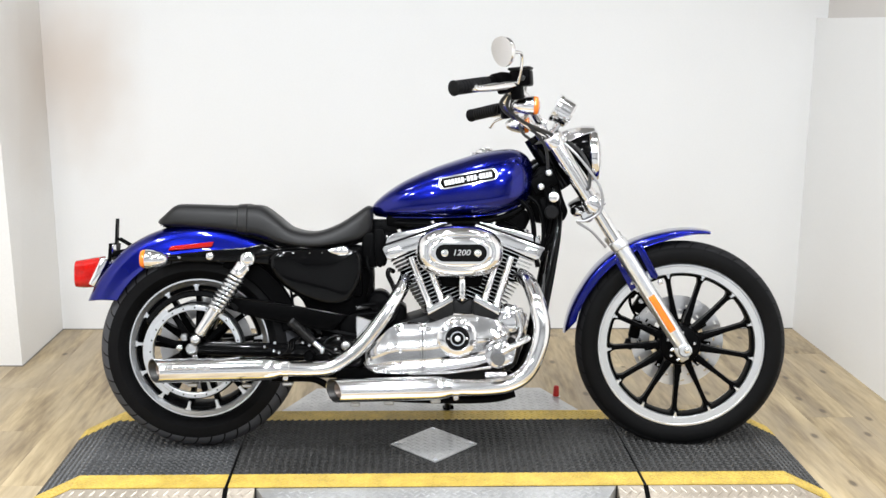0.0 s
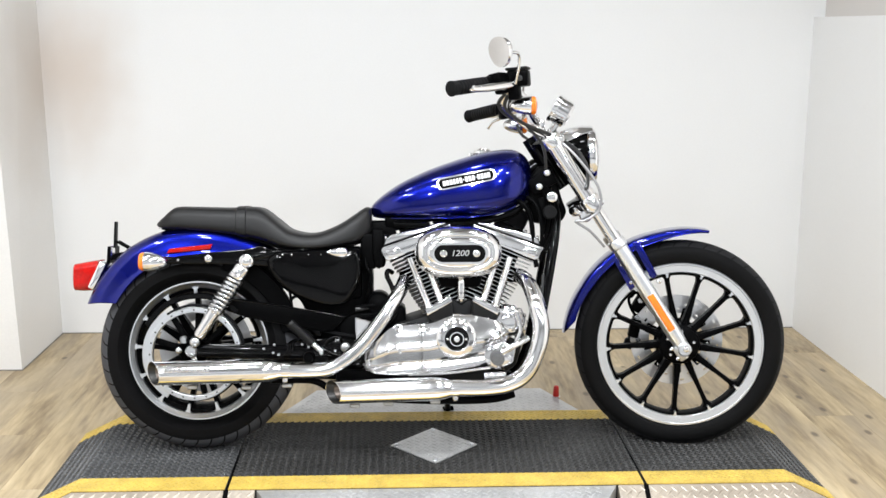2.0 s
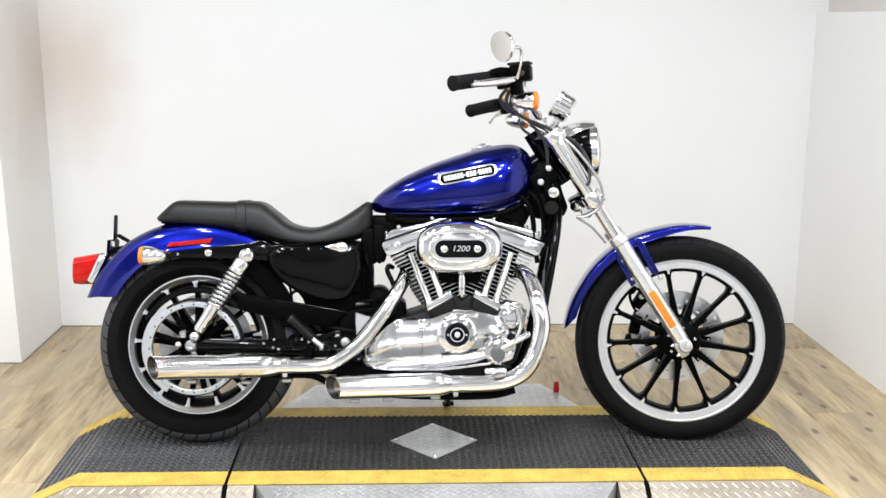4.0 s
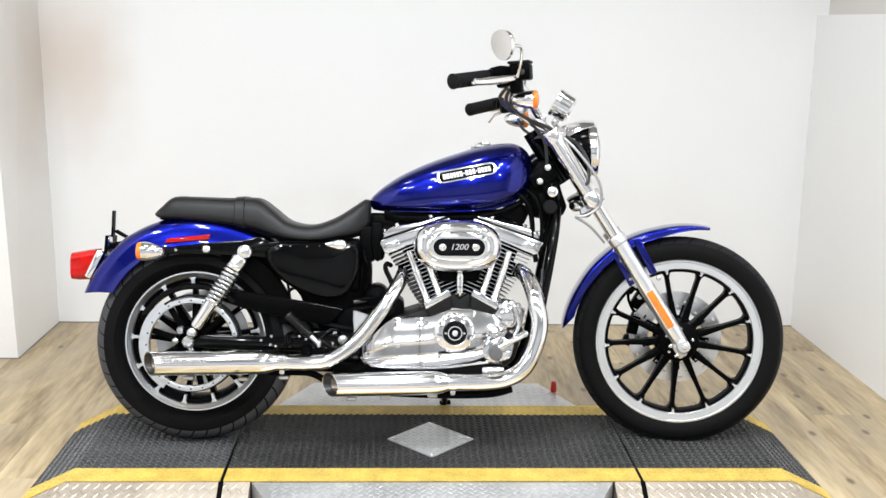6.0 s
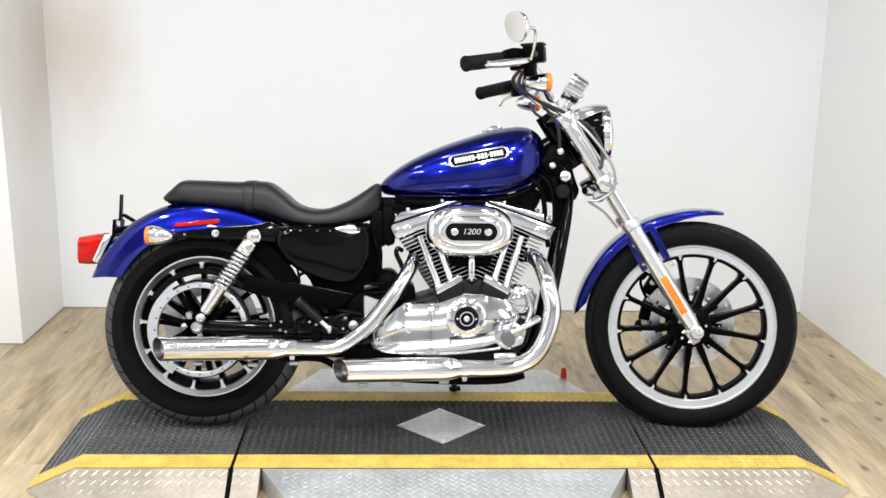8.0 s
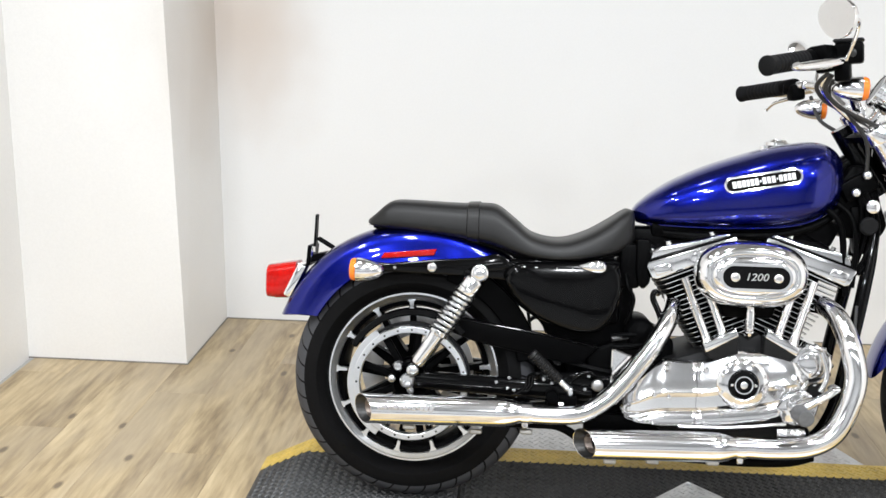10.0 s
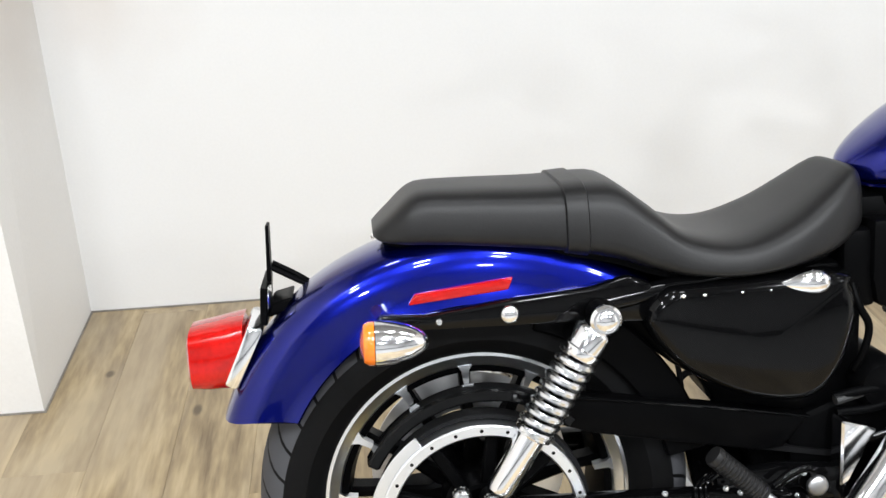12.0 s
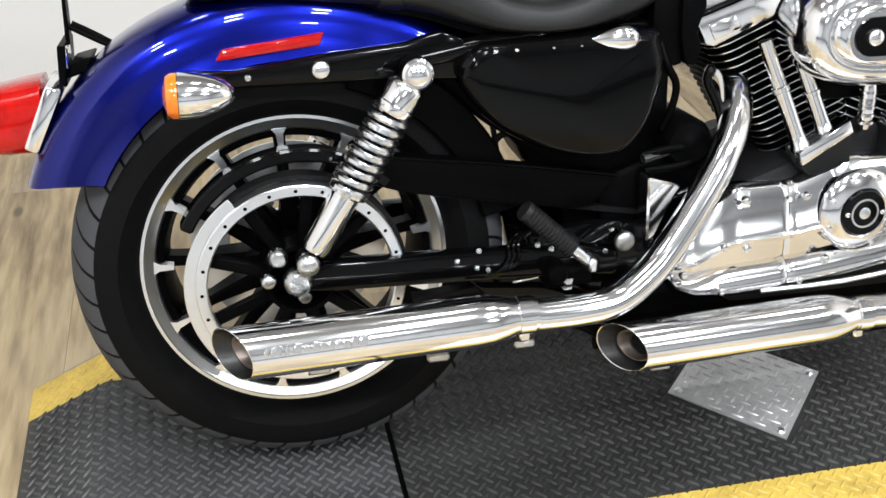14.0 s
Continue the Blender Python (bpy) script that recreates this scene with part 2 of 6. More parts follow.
    grey = nt.nodes.new("ShaderNodeMixRGB")
    grey.inputs[2].default_value = (0.365, 0.296, 0.210, 1)
    nt.links.new(share.outputs[0], grey.inputs[0])
    nt.links.new(ramp.outputs[0], grey.inputs[1])
    # small dark knots
    spots = nt.nodes.new("ShaderNodeMapping")
    spots.inputs["Scale"].default_value = (4.2, 2.0, 1)
    nt.links.new(off.outputs[0], spots.inputs[0])
    vor = nt.nodes.new("ShaderNodeTexVoronoi")
    vor.voronoi_dimensions = "2D"
    vor.inputs["Scale"].default_value = 1.0
    nt.links.new(spots.outputs[0], vor.inputs["Vector"])
    knot = nt.nodes.new("ShaderNodeMapRange")
    knot.inputs["From Min"].default_value, knot.inputs["From Max"].default_value = 0.028, 0.060
    knot.inputs["To Min"].default_value, knot.inputs["To Max"].default_value = 0.75, 0.0
    nt.links.new(vor.outputs["Distance"], knot.inputs["Value"])
    dark = nt.nodes.new("ShaderNodeMixRGB")
    dark.inputs[2].default_value = (0.075, 0.052, 0.032, 1)
    nt.links.new(knot.outputs[0], dark.inputs[0])
    nt.links.new(grey.outputs[0], dark.inputs[1])
    nt.links.new(dark.outputs[0], hsv.inputs["Color"])
    nt.links.new(hsv.outputs[0], b.inputs["Base Color"])
    b.inputs["Roughness"].default_value = 0.42
    bp = nt.nodes.new("ShaderNodeBump")
    bp.inputs["Strength"].default_value, bp.inputs["Distance"].default_value = 0.12, 0.002
    nt.links.new(n2.outputs["Fac"], bp.inputs["Height"])
    nt.links.new(bp.outputs[0], b.inputs["Normal"])
    return m


WOOD = wood()


def glass():
    m = bpy.data.materials.new("clear_lens_glass")
    m.use_nodes = True
    b = m.node_tree.nodes["Principled BSDF"]
    b.inputs["Transmission Weight"].default_value = 1.0
    b.inputs["Roughness"].default_value = 0.03
    b.inputs["IOR"].default_value = 1.45
    return m


GLASS = glass()


# ---------------------------------------------------------------- mesh helpers
def V(*a):
    return Vector(a)


def shape():
    return bmesh.new()


def merge(bm, other, m=None):
    if m is not None:
        bmesh.ops.transform(other, matrix=m, verts=other.verts)
    me = bpy.data.meshes.new("scratch")
    other.to_mesh(me)
    other.free()
    bm.from_mesh(me)
    bpy.data.meshes.remove(me)
    return bm


def along(origin, way):
    """A pose whose z axis points along way."""
    return Matrix.Translation(origin) @ Vector(way).to_track_quat("Z", "Y").to_matrix().to_4x4()


def smooth_line(pts, sub):
    pts = [Vector(p) for p in pts]
    if len(pts) < 3 or sub <= 1:
        return pts
    out = []
    for i in range(len(pts) - 1):
        p0, p1, p2, p3 = pts[max(i - 1, 0)], pts[i], pts[i + 1], pts[min(i + 2, len(pts) - 1)]
        for k in range(sub):
            t = k / sub
            out.append(0.5 * ((2 * p1) + (p2 - p0) * t + (2 * p0 - 5 * p1 + 4 * p2 - p3) * t * t + (3 * p1 - p0 - 3 * p2 + p3) * t ** 3))
    return out + [pts[-1]]


def smooth_values(keys, xs):
    """Catmull-Rom through rows of (x, a, b, ...) at the given xs."""
    keys = np.array(keys, float)
    out = []
    for x in xs:
        i = int(np.clip(np.searchsorted(keys[:, 0], x) - 1, 0, len(keys) - 2))
        k1, k2 = keys[i], keys[i + 1]
        t = (x - k1[0]) / (k2[0] - k1[0])
        m1 = (keys[i + 1] - keys[i - 1]) / (keys[i + 1][0] - keys[i - 1][0]) if i > 0 else (k2 - k1) / (k2[0] - k1[0])
        m2 = (keys[i + 2] - keys[i]) / (keys[i + 2][0] - keys[i][0]) if i + 2 < len(keys) else (k2 - k1) / (k2[0] - k1[0])
        h = k2[0] - k1[0]
        out.append((2 * t ** 3 - 3 * t * t + 1) * k1 + (t ** 3 - 2 * t * t + t) * h * m1 + (3 * t * t - 2 * t ** 3) * k2 + (t ** 3 - t * t) * h * m2)
    return out


def loft(bm, rings, cap=True, closed=False):
    vs = [[bm.verts.new(p) for p in ring] for ring in rings]
    n = len(vs[0])
    pairs = list(zip(vs, vs[1:])) + ([(vs[-1], vs[0])] if closed else [])
    for a, b in pairs:
        for i in range(n):
            bm.faces.new((a[i], a[(i + 1) % n], b[(i + 1) % n], b[i]))
    if cap and not closed:
        bm.faces.new(vs[0])
        bm.faces.new(list(reversed(vs[-1])))
    return bm


def tube(bm, pts, r, n=14, sub=5, cap=True):
    line = smooth_line(pts, sub)
    if isinstance(r, (int, float)):
        radii = [r] * len(line)
    else:
        radii = [float(v) for v in np.interp(np.linspace(0, len(r) - 1, len(line)), range(len(r)), r)]
    rings, side = [], None
    for i, p in enumerate(line):
        t = (line[min(i + 1, len(line) - 1)] - line[max(i - 1, 0)]).normalized()
        if side is None:
            side = t.orthogonal().normalized()
        side = (side - t * side.dot(t)).normalized()
        up = t.cross(side)
        rings.append([p + radii[i] * (math.cos(a) * side + math.sin(a) * up) for a in (math.tau * k / n for k in range(n))])
    return loft(bm, rings, cap)


def lathe(bm, profile, n=32, m=Matrix.Identity(4), ring=False):
    """Turns rows of (radius, height) round the z axis of m."""
    rows = []
    for r, h in profile:
        rows.append([bm.verts.new(m @ V(0, 0, h))] if r < 1e-6 else [bm.verts.new(m @ V(r * math.cos(math.tau * k / n), r * math.sin(math.tau * k / n), h)) for k in range(n)])
    pairs = list(zip(rows, rows[1:])) + ([(rows[-1], rows[0])] if ring else [])
    for a, b in pairs:
        for i in range(n):
            j = (i + 1) % n
            if len(a) == 1 and len(b) == 1:
                continue
            if len(a) == 1:
                bm.faces.new((a[0], b[j], b[i]))
            elif len(b) == 1:
                bm.faces.new((a[i], a[j], b[0]))
            else:
                bm.faces.new((a[i], a[j], b[j], b[i]))
    return bm


def prism(bm, outline, y0, y1, bevel=0.0, seg=2, m=None):
    """An outline of (x, z), drawn out from y0 to y1, with rounded edges."""
    b = bmesh.new()
    lo = [b.verts.new((x, y0, z)) for x, z in outline]
    hi = [b.verts.new((x, y1, z)) for x, z in outline]
    n = len(lo)
    b.faces.new(lo)
    b.faces.new(list(reversed(hi)))
    for i in range(n):
        b.faces.new((lo[i], hi[i], hi[(i + 1) % n], lo[(i + 1) % n]))
    if bevel:
        bmesh.ops.recalc_face_normals(b, faces=b.faces)
        bmesh.ops.bevel(b, geom=list(b.edges), offset=bevel, segments=seg, affect="EDGES", profile=0.5, clamp_overlap=True)
    return merge(bm, b, m)


def block(bm, size, m=Matrix.Identity(4), bevel=0.0, seg=2):
    x, y, z = (s / 2 for s in size)
    return prism(bm, [(-x, -z), (x, -z), (x, z), (-x, z)], -y, y, bevel, seg, m)


def rounded(w, h, r, n=6):
    """A rounded rectangle's outline, w by h."""
    pts = []
    for cx, cz, a0 in ((w / 2 - r, h / 2 - r, 0), (-w / 2 + r, h / 2 - r, 90), (-w / 2 + r, -h / 2 + r, 180), (w / 2 - r, -h / 2 + r, 270)):
        for k in range(n + 1):
            a = radians(a0 + 90 * k / n)
            pts.append((cx + r * math.cos(a), cz + r * math.sin(a)))
    return pts


def mesh_of(name, bm, material, angle=38):
    bmesh.ops.recalc_face_normals(bm, faces=bm.faces)
    for f in bm.faces:
        f.smooth = True
    for e in bm.edges:
        e.smooth = len(e.link_faces) != 2 or e.calc_face_angle(0) < radians(angle)
    me = bpy.data.meshes.new(name)
    bm.to_mesh(me)
    bm.free()
    me.materials.append(material)
    return me


def part(name, bm, material, parent, label="", angle=38, kind=""):
    ob = new(name, mesh_of(name, bm, material, angle))
    ob.parent = parent
    return tagged(ob, label=label, kind=kind)


def steered(bm):
    bmesh.ops.transform(bm, matrix=STEER, verts=bm.verts)
    return bm


# ---------------------------------------------------------------- room
def wall(name, x0, x1, y0, y1, z0, z1, material, label):
    bm = shape()
    block(bm, (x1 - x0, y1 - y0, z1 - z0), Matrix.Translation(((x0 + x1) / 2, (y0 + y1) / 2, (z0 + z1) / 2)))
    ob = new(name, mesh_of(name, bm, material))
    return tagged(ob, label, "wall", kind="structure")


LEFT, RIGHT, BACK, FRONT = -1.48, 2.472, 1.515, -1.6
HALL = (-3.6, 4.8, -6.6)      # the unseen hall that the bay opens to: its sides and its end
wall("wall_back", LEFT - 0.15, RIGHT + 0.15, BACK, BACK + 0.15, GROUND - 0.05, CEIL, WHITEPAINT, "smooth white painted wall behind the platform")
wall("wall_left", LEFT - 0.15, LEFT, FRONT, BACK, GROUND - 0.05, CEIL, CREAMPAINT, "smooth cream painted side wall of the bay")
wall("wall_right", RIGHT, RIGHT + 0.15, FRONT, BACK, GROUND - 0.05, 1.347, LIFTEDPAINT, "white lower side wall with a ledge on top, lightened in its colour")
wall("wall_right_upper", RIGHT + 0.05, RIGHT + 0.15, FRONT, BACK, 1.347, CEIL, SHADEPAINT, "upper side wall set back above the ledge, shade put into its colour")


def hall_wall(name, x0, x1, y0, y1, material=HALLPAINT, label="plain grey wall of the hall"):
    """A plain unseen wall; its dark foot is added to put dark streaks in chrome."""
    wall(name, x0, x1, y0, y1, 0.22, CEIL, material, label)
    wall(name + "_dark_band", x0, x1, y0, y1, GROUND - 0.05, 0.22, GREYPAINT, "unseen dark band along the hall wall, added for dark streaks in chrome")


# Left and west walls are white to brighten reflections on the rear mudguard.
hall_wall("wall_hall_left", HALL[0], LEFT - 0.15, FRONT, FRONT + 0.15, LIFTEDPAINT, "plain white unseen wall of the hall, for bright reflections")
hall_wall("wall_hall_right", RIGHT + 0.15, HALL[1], FRONT, FRONT + 0.15)
hall_wall("wall_west", HALL[0] - 0.15, HALL[0], HALL[2], FRONT + 0.15, LIFTEDPAINT, "plain white unseen wall of the hall, for bright reflections")
hall_wall("wall_east", HALL[1], HALL[1] + 0.15, HALL[2], FRONT + 0.15)
hall_wall("wall_front", HALL[0] - 0.15, HALL[1] + 0.15, HALL[2] - 0.15, HALL[2])
bm = shape()
rings = []
for z, front, back in ((GROUND - 0.05, 0.0, 0.0), (CEIL, 0.07, 0.03)):
    rings.append([V(LEFT, 0.973, z), V(-0.897 - front, 0.973, z), V(-0.897 - back, BACK, z), V(LEFT, BACK, z)])
loft(bm, rings)
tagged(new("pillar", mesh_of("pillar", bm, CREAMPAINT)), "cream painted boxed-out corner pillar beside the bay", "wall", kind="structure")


SKIRTGAP = surface("dark_floor_joint", (0.24, 0.22, 0.195), 0.7, vary=0.4, scale=8, fine=60)
for x0, x1, y0, y1 in ((-0.897, RIGHT, BACK - 0.004, BACK - 0.0005), (LEFT, -0.893, 0.969, 0.9725), (-0.8965, -0.893, 0.9725, BACK - 0.004)):
    bm = shape()
    block(bm, (x1 - x0, y1 - y0, 0.0045), Matrix.Translation(((x0 + x1) / 2, (y0 + y1) / 2, GROUND + 0.0018)))
    tagged(new("trim", mesh_of("trim", bm, SKIRTGAP)), "thin grey-brown joint between floor and wall", "trim", kind="structure")


def slab(name, y0, y1, x0, x1, z, thick, material):
    bm = shape()
    block(bm, (x1 - x0, y1 - y0, thick), Matrix.Translation(((x0 + x1) / 2, (y0 + y1) / 2, z)))
    return new(name, mesh_of(name, bm, material))


tagged(slab("ceiling", FRONT, BACK + 0.15, LEFT - 0.15, RIGHT + 0.15, CEIL + 0.06, 0.12, CEILPAINT), "plain grey painted ceiling above the bay", "ceiling", kind="structure")
tagged(slab("ceiling_hall", HALL[2] - 0.15, FRONT, HALL[0] - 0.15, HALL[1] + 0.15, CEIL + 0.06, 0.12, CEILPAINT), "plain grey ceiling of the hall", "ceiling", kind="structure")
FLOOR = tagged(slab("floor", HALL[2] - 0.15, BACK + 0.15, HALL[0] - 0.15, HALL[1] + 0.15, GROUND - 0.0365, 0.06, HALLFLOOR), "light brown wood-look planks beside an unseen grey hall floor", "floor", kind="structure")


def ceiling_light(x, y):
    bm = shape()
    lathe(bm, [(0, 0), (0.09, 0), (0.1, 0.006), (0.1, 0.024), (0.09, 0.03), (0, 0.03)], 32, Matrix.Translation((x, y, CEIL - 0.03)))
    ob = new("ceiling_light", mesh_of("ceiling_light", bm, WHITEPAINT))
    return tagged(ob, "white round flat ceiling light on the ceiling", "ceiling light", "ceiling lights")


for lx, ly in LAMPS:
    ceiling_light(lx, ly)


# ---------------------------------------------------------------- platform
PX, PY, HALF = 0.742, -0.067, 0.31      # middle of the platform and half its width
FLAT, RAMP_END = 1.045, 1.18            # from the middle to the ramps' tops and feet
STRIPE = 0.088
platform = tagged(new("display_platform"), "low motorcycle display turntable with black tread mats and yellow edges", "platform")
platform.location = (PX, PY, GROUND)
H = DECK - GROUND
LOW = 0.006
JOINT = 0.606


def deck_panel(name, x0, x1, label, material=MAT):
    """A deck slab between x0 and x1, which slopes down where it passes the flat part."""
    xs = sorted({x0, x1, *[s * FLAT for s in (-1, 1) if x0 < s * FLAT < x1]})
    top = [(x, H if abs(x) <= FLAT + 1e-6 else LOW) for x in xs]
    bm = shape()
    prism(bm, [(xs[0], 0), (xs[-1], 0)] + list(reversed(top)), -HALF, HALF, 0.002, 1)
    return part(name, bm, material, platform, label)


deck_panel("deck_mat", -JOINT + 0.004, JOINT - 0.004, "black rubbery tread mat, dusty and scuffed")
deck_panel("ramp_mat", -RAMP_END, -JOINT - 0.004, "dusty black tread mat that slopes down to the floor", DUSTYMAT)
deck_panel("ramp_mat", JOINT + 0.004, RAMP_END, "black tread mat that slopes down to the floor")
for s in (-1, 1):
    bm = shape()
    block(bm, (0.009, 2 * HALF + 0.004, 0.02), Matrix.Translation((s * JOINT, 0, H - 0.012)))
    part("joint_strip", bm, SATIN, platform)


def height(x):
    return H if abs(x) <= FLAT else H + (LOW - H) * (abs(x) - FLAT) / (RAMP_END - FLAT)


for s in (-1, 1):
    ya, yb = sorted((s * HALF, s * (HALF - STRIPE)))
    for x0, x1 in ((-RAMP_END, -FLAT), (-FLAT, -JOINT - 0.005), (-JOINT + 0.005, JOINT - 0.005), (JOINT + 0.005, FLAT), (FLAT, RAMP_END)):
        bm = shape()
        rows = []
        for x in (x0, x1):
            z = height(x) + 0.0012
            rows.append([V(x, ya, z), V(x, yb, z), V(x, yb, z - 0.004), V(x, ya, z - 0.004)])
        loft(bm, rows)
        part("edge_stripe", bm, YELLOW, platform, "scuffed yellow painted edge stripe")


def lugs(x0, x1, y0, y1, pitch, length, width, rise, place):
    """Raised tread bars, laid crosswise in turn, as one mesh."""
    bm = shape()
    mx, my = (x0 + x1) / 2, (y0 + y1) / 2
    reach = int(((x1 - x0) + (y1 - y0)) / pitch) + 2
    q = math.sqrt(0.5)
    for i in range(-reach, reach):
        for j in range(-reach, reach):
            # the grid lies at 45 degrees, and each bar along one of its axes
            cx, cy = mx + (i - j) * pitch * q, my + (i + j) * pitch * q
            if not (x0 < cx < x1 and y0 < cy < y1):
                continue
            a = radians(45 if (i + j) % 2 else -45)
            c, s = math.cos(a), math.sin(a)
            pts = []
            for u, v, w in ((-1, 0, 0), (-0.6, -1, 0), (0.6, -1, 0), (1, 0, 0), (0.6, 1, 0), (-0.6, 1, 0), (-0.68, 0, 1), (0.68, 0, 1)):
                lx, ly = u * length / 2, v * width / 2
                pts.append(bm.verts.new(place(cx + c * lx - s * ly, cy + s * lx + c * ly, w * rise)))
            for f in ((0, 1, 6), (1, 2, 7, 6), (2, 3, 7), (3, 4, 7), (4, 5, 6, 7), (5, 0, 6)):
                bm.faces.new([pts[k] for k in f])
    return bm


def on_deck(x, y, w):
    return V(x, y, height(x) + w + 0.0004)


def on_stripe(x, y, w):
    return V(x, y, height(x) + w + 0.0014)


DIAMOND = (0.137, 0.147)
for x0, x1, material in ((-RAMP_END + 0.01, -JOINT - 0.008, DUSTYLUG), (-JOINT + 0.008, JOINT - 0.008, LUG), (JOINT + 0.008, RAMP_END - 0.01, LUG)):
    deck = lugs(x0, x1, -HALF + STRIPE, HALF - STRIPE, 0.0162, 0.0215, 0.0050, 0.0034, on_deck)
    gone = [v for v in deck.verts if abs(v.co.x) / DIAMOND[0] + abs(v.co.y) / DIAMOND[1] < 1.05]
    bmesh.ops.delete(deck, geom=list({f for v in gone for f in v.link_faces}), context="FACES")
    part("tread_pattern", deck, material, platform, "rows of raised black tread bars", kind="stuff")
for s in (-1, 1):
    a, b = sorted((s * HALF, s * (HALF - STRIPE)))
    edge = lugs(-RAMP_END + 0.01, RAMP_END - 0.01, a, b, 0.0162, 0.0205, 0.0054, 0.0016, on_stripe)
    gone = [v for v in edge.verts if abs(abs(v.co.x) - JOINT) < 0.012]
    bmesh.ops.delete(edge, geom=list({f for v in gone for f in v.link_faces}), context="FACES")
    part("stripe_pattern", edge, YELLOW, platform, "raised tread bars under yellow paint", kind="stuff")
bm = shape()
prism(bm, [(-DIAMOND[0], 0), (0, -DIAMOND[1]), (DIAMOND[0], 0), (0, DIAMOND[1])], 0, 0.003, 0, 1, Matrix.Translation((0, 0, H + 0.0012)) @ pose(0, 0, 0, 90))
plate = part("diamond_plate", bm, STEEL, platform, "worn bright steel tread plate set as a diamond")
bm = lugs(-0.13, 0.13, -0.14, 0.14, 0.0185, 0.0235, 0.0048, 0.0016, lambda x, y, w: V(x, y, H + 0.0042 + w))
out = [v for v in bm.verts if abs(v.co.x) / DIAMOND[0] + abs(v.co.y) / DIAMOND[1] > 0.96]
bmesh.ops.delete(bm, geom=list({f for v in out for f in v.link_faces}), context="FACES")
part("plate_pattern", bm, STEEL, plate, kind="stuff")
for x, y in ((-0.119, 0), (0.119, 0), (0, 0.128), (0, -0.128)):
    bm = shape()
    lathe(bm, [(0.0075, 0), (0.0075, 0.002), (0.005, 0.0045), (0, 0.005)], 12, Matrix.Translation((x, y, H + 0.004)))
    part("screw", bm, ALLOY, plate)

# round turntable under the deck, with flat steel wings on both sides

def wing(s):
    bm = shape()
    lo, hi = 0.002, H - 0.004
    pts = [(-0.52, HALF + 0.001), (0.52, HALF + 0.001), (0.41, 0.56), (-0.41, 0.56)]
    loft(bm, [[V(x, s * y, lo) for x, y in pts], [V(x, s * y, hi) for x, y in pts]])
    ob = part("turntable_wing", bm, STEEL, platform, "flat worn steel tread plate beside the deck")

    def inside(x, y, w):
        return V(x, s * y, hi + w)
    tread = lugs(-0.5, 0.5, HALF, 0.545, 0.021, 0.024, 0.006, 0.0016, inside)
    far = [v for v in tread.verts if abs(v.co.x) > 0.49 - (abs(v.co.y) - HALF) * 0.34 or not HALF + 0.004 < abs(v.co.y) < 0.542]
    bmesh.ops.delete(tread, geom=list({f for v in far for f in v.link_faces}), context="FACES")
    part("wing_pattern", tread, STEEL, ob, kind="stuff")


def skirt(s, e):
    """Sloping steel side between a wing and a ramp; s: side, e: end."""
    bm = shape()
    rows = []
    for x in (0.525, FLAT, RAMP_END):
        z = height(x) - 0.003
        rows.append([V(e * x, s * (HALF + 0.001), z), V(e * x, s * (HALF + 0.12 * z / H + 0.004), 0.002), V(e * x, s * (HALF + 0.001), 0.002)])
    loft(bm, rows)
    ob = part("side_skirt", bm, BROWNSTEEL, platform, "sloping dull steel tread plate skirt, browned for its warm reflection")

    def lay(x, y, w):
        z = height(x) - 0.003
        k = (y - HALF) / 0.12
        return V(e * x, s * (HALF + 0.001 + k * 0.12 * z / H), z * (1 - k) + w + 0.001)
    bm = shape()
    loft(bm, [[lay(x, HALF + 0.001, 0.002), lay(x, HALF + 0.119, 0.002), lay(x, HALF + 0.119, -0.004), lay(x, HALF + 0.001, -0.004)] for x in (JOINT - 0.006, JOINT + 0.008)])
    part("skirt_joint", bm, SATIN, ob, "dark gap between the skirt plates")
    part("skirt_pattern", lugs(0.53, RAMP_END - 0.01, HALF + 0.003, HALF + 0.115, 0.021, 0.026, 0.0062, 0.0018, lay), BROWNSTEEL, ob, kind="stuff")


for s in (-1, 1):
    wing(s)
    for e in (-1, 1):
        skirt(s, e)
knob = tagged(new("release_knob"), "small red plastic knob on the turntable wing", "knob")
knob.location = (1.197, 0.395, DECK - 0.004)
bm = shape()
lathe(bm, [(0, 0), (0.0105, 0), (0.011, 0.012), (0.0095, 0.036), (0.007, 0.041), (0, 0.042)], 16)
part("grip", bm, REDPLASTIC, knob)
bm = shape()
lathe(bm, [(0.015, 0), (0.015, 0.003), (0.0, 0.003)], 16)
part("washer", bm, STEEL, knob)


# ---------------------------------------------------------------- motorcycle
# Its own space: x ahead, y to its left, z up from the deck; it leans on its stand.
bike = tagged(new("motorcycle"), "metallic blue cruiser motorcycle with chrome engine, leaning on its stand", "motorcycle")
bike.matrix_world = Matrix.Translation((0, -0.06, -0.017)) @ pose(0, 0, 0, -10.0)
RAKE = V(-0.537, 0, 0.843)
HEAD = V(1.06, 0, 0.97)
STEER = Matrix.Translation(HEAD) @ Matrix.Rotation(radians(-8.0), 4, RAKE) @ Matrix.Translation(-HEAD)
AXIS_Y = along((0, 0, 0), (0, 1, 0))


def dome(bm, at, way, r, h, n=16):
    """A bolt head or cap with a rounded end."""
    lathe(bm, [(r, 0), (r, h * 0.45), (r * 0.92, h * 0.7), (r * 0.65, h * 0.93), (0, h)], n, along(at, way))
    return bm


def hex_bolt(bm, at, way, r, h):
    lathe(bm, [(r * 1.35, 0), (r * 1.35, h * 0.2), (r, h * 0.2), (r, h * 0.9), (r * 0.85, h), (0, h)], 6, along(at, way))
    return bm


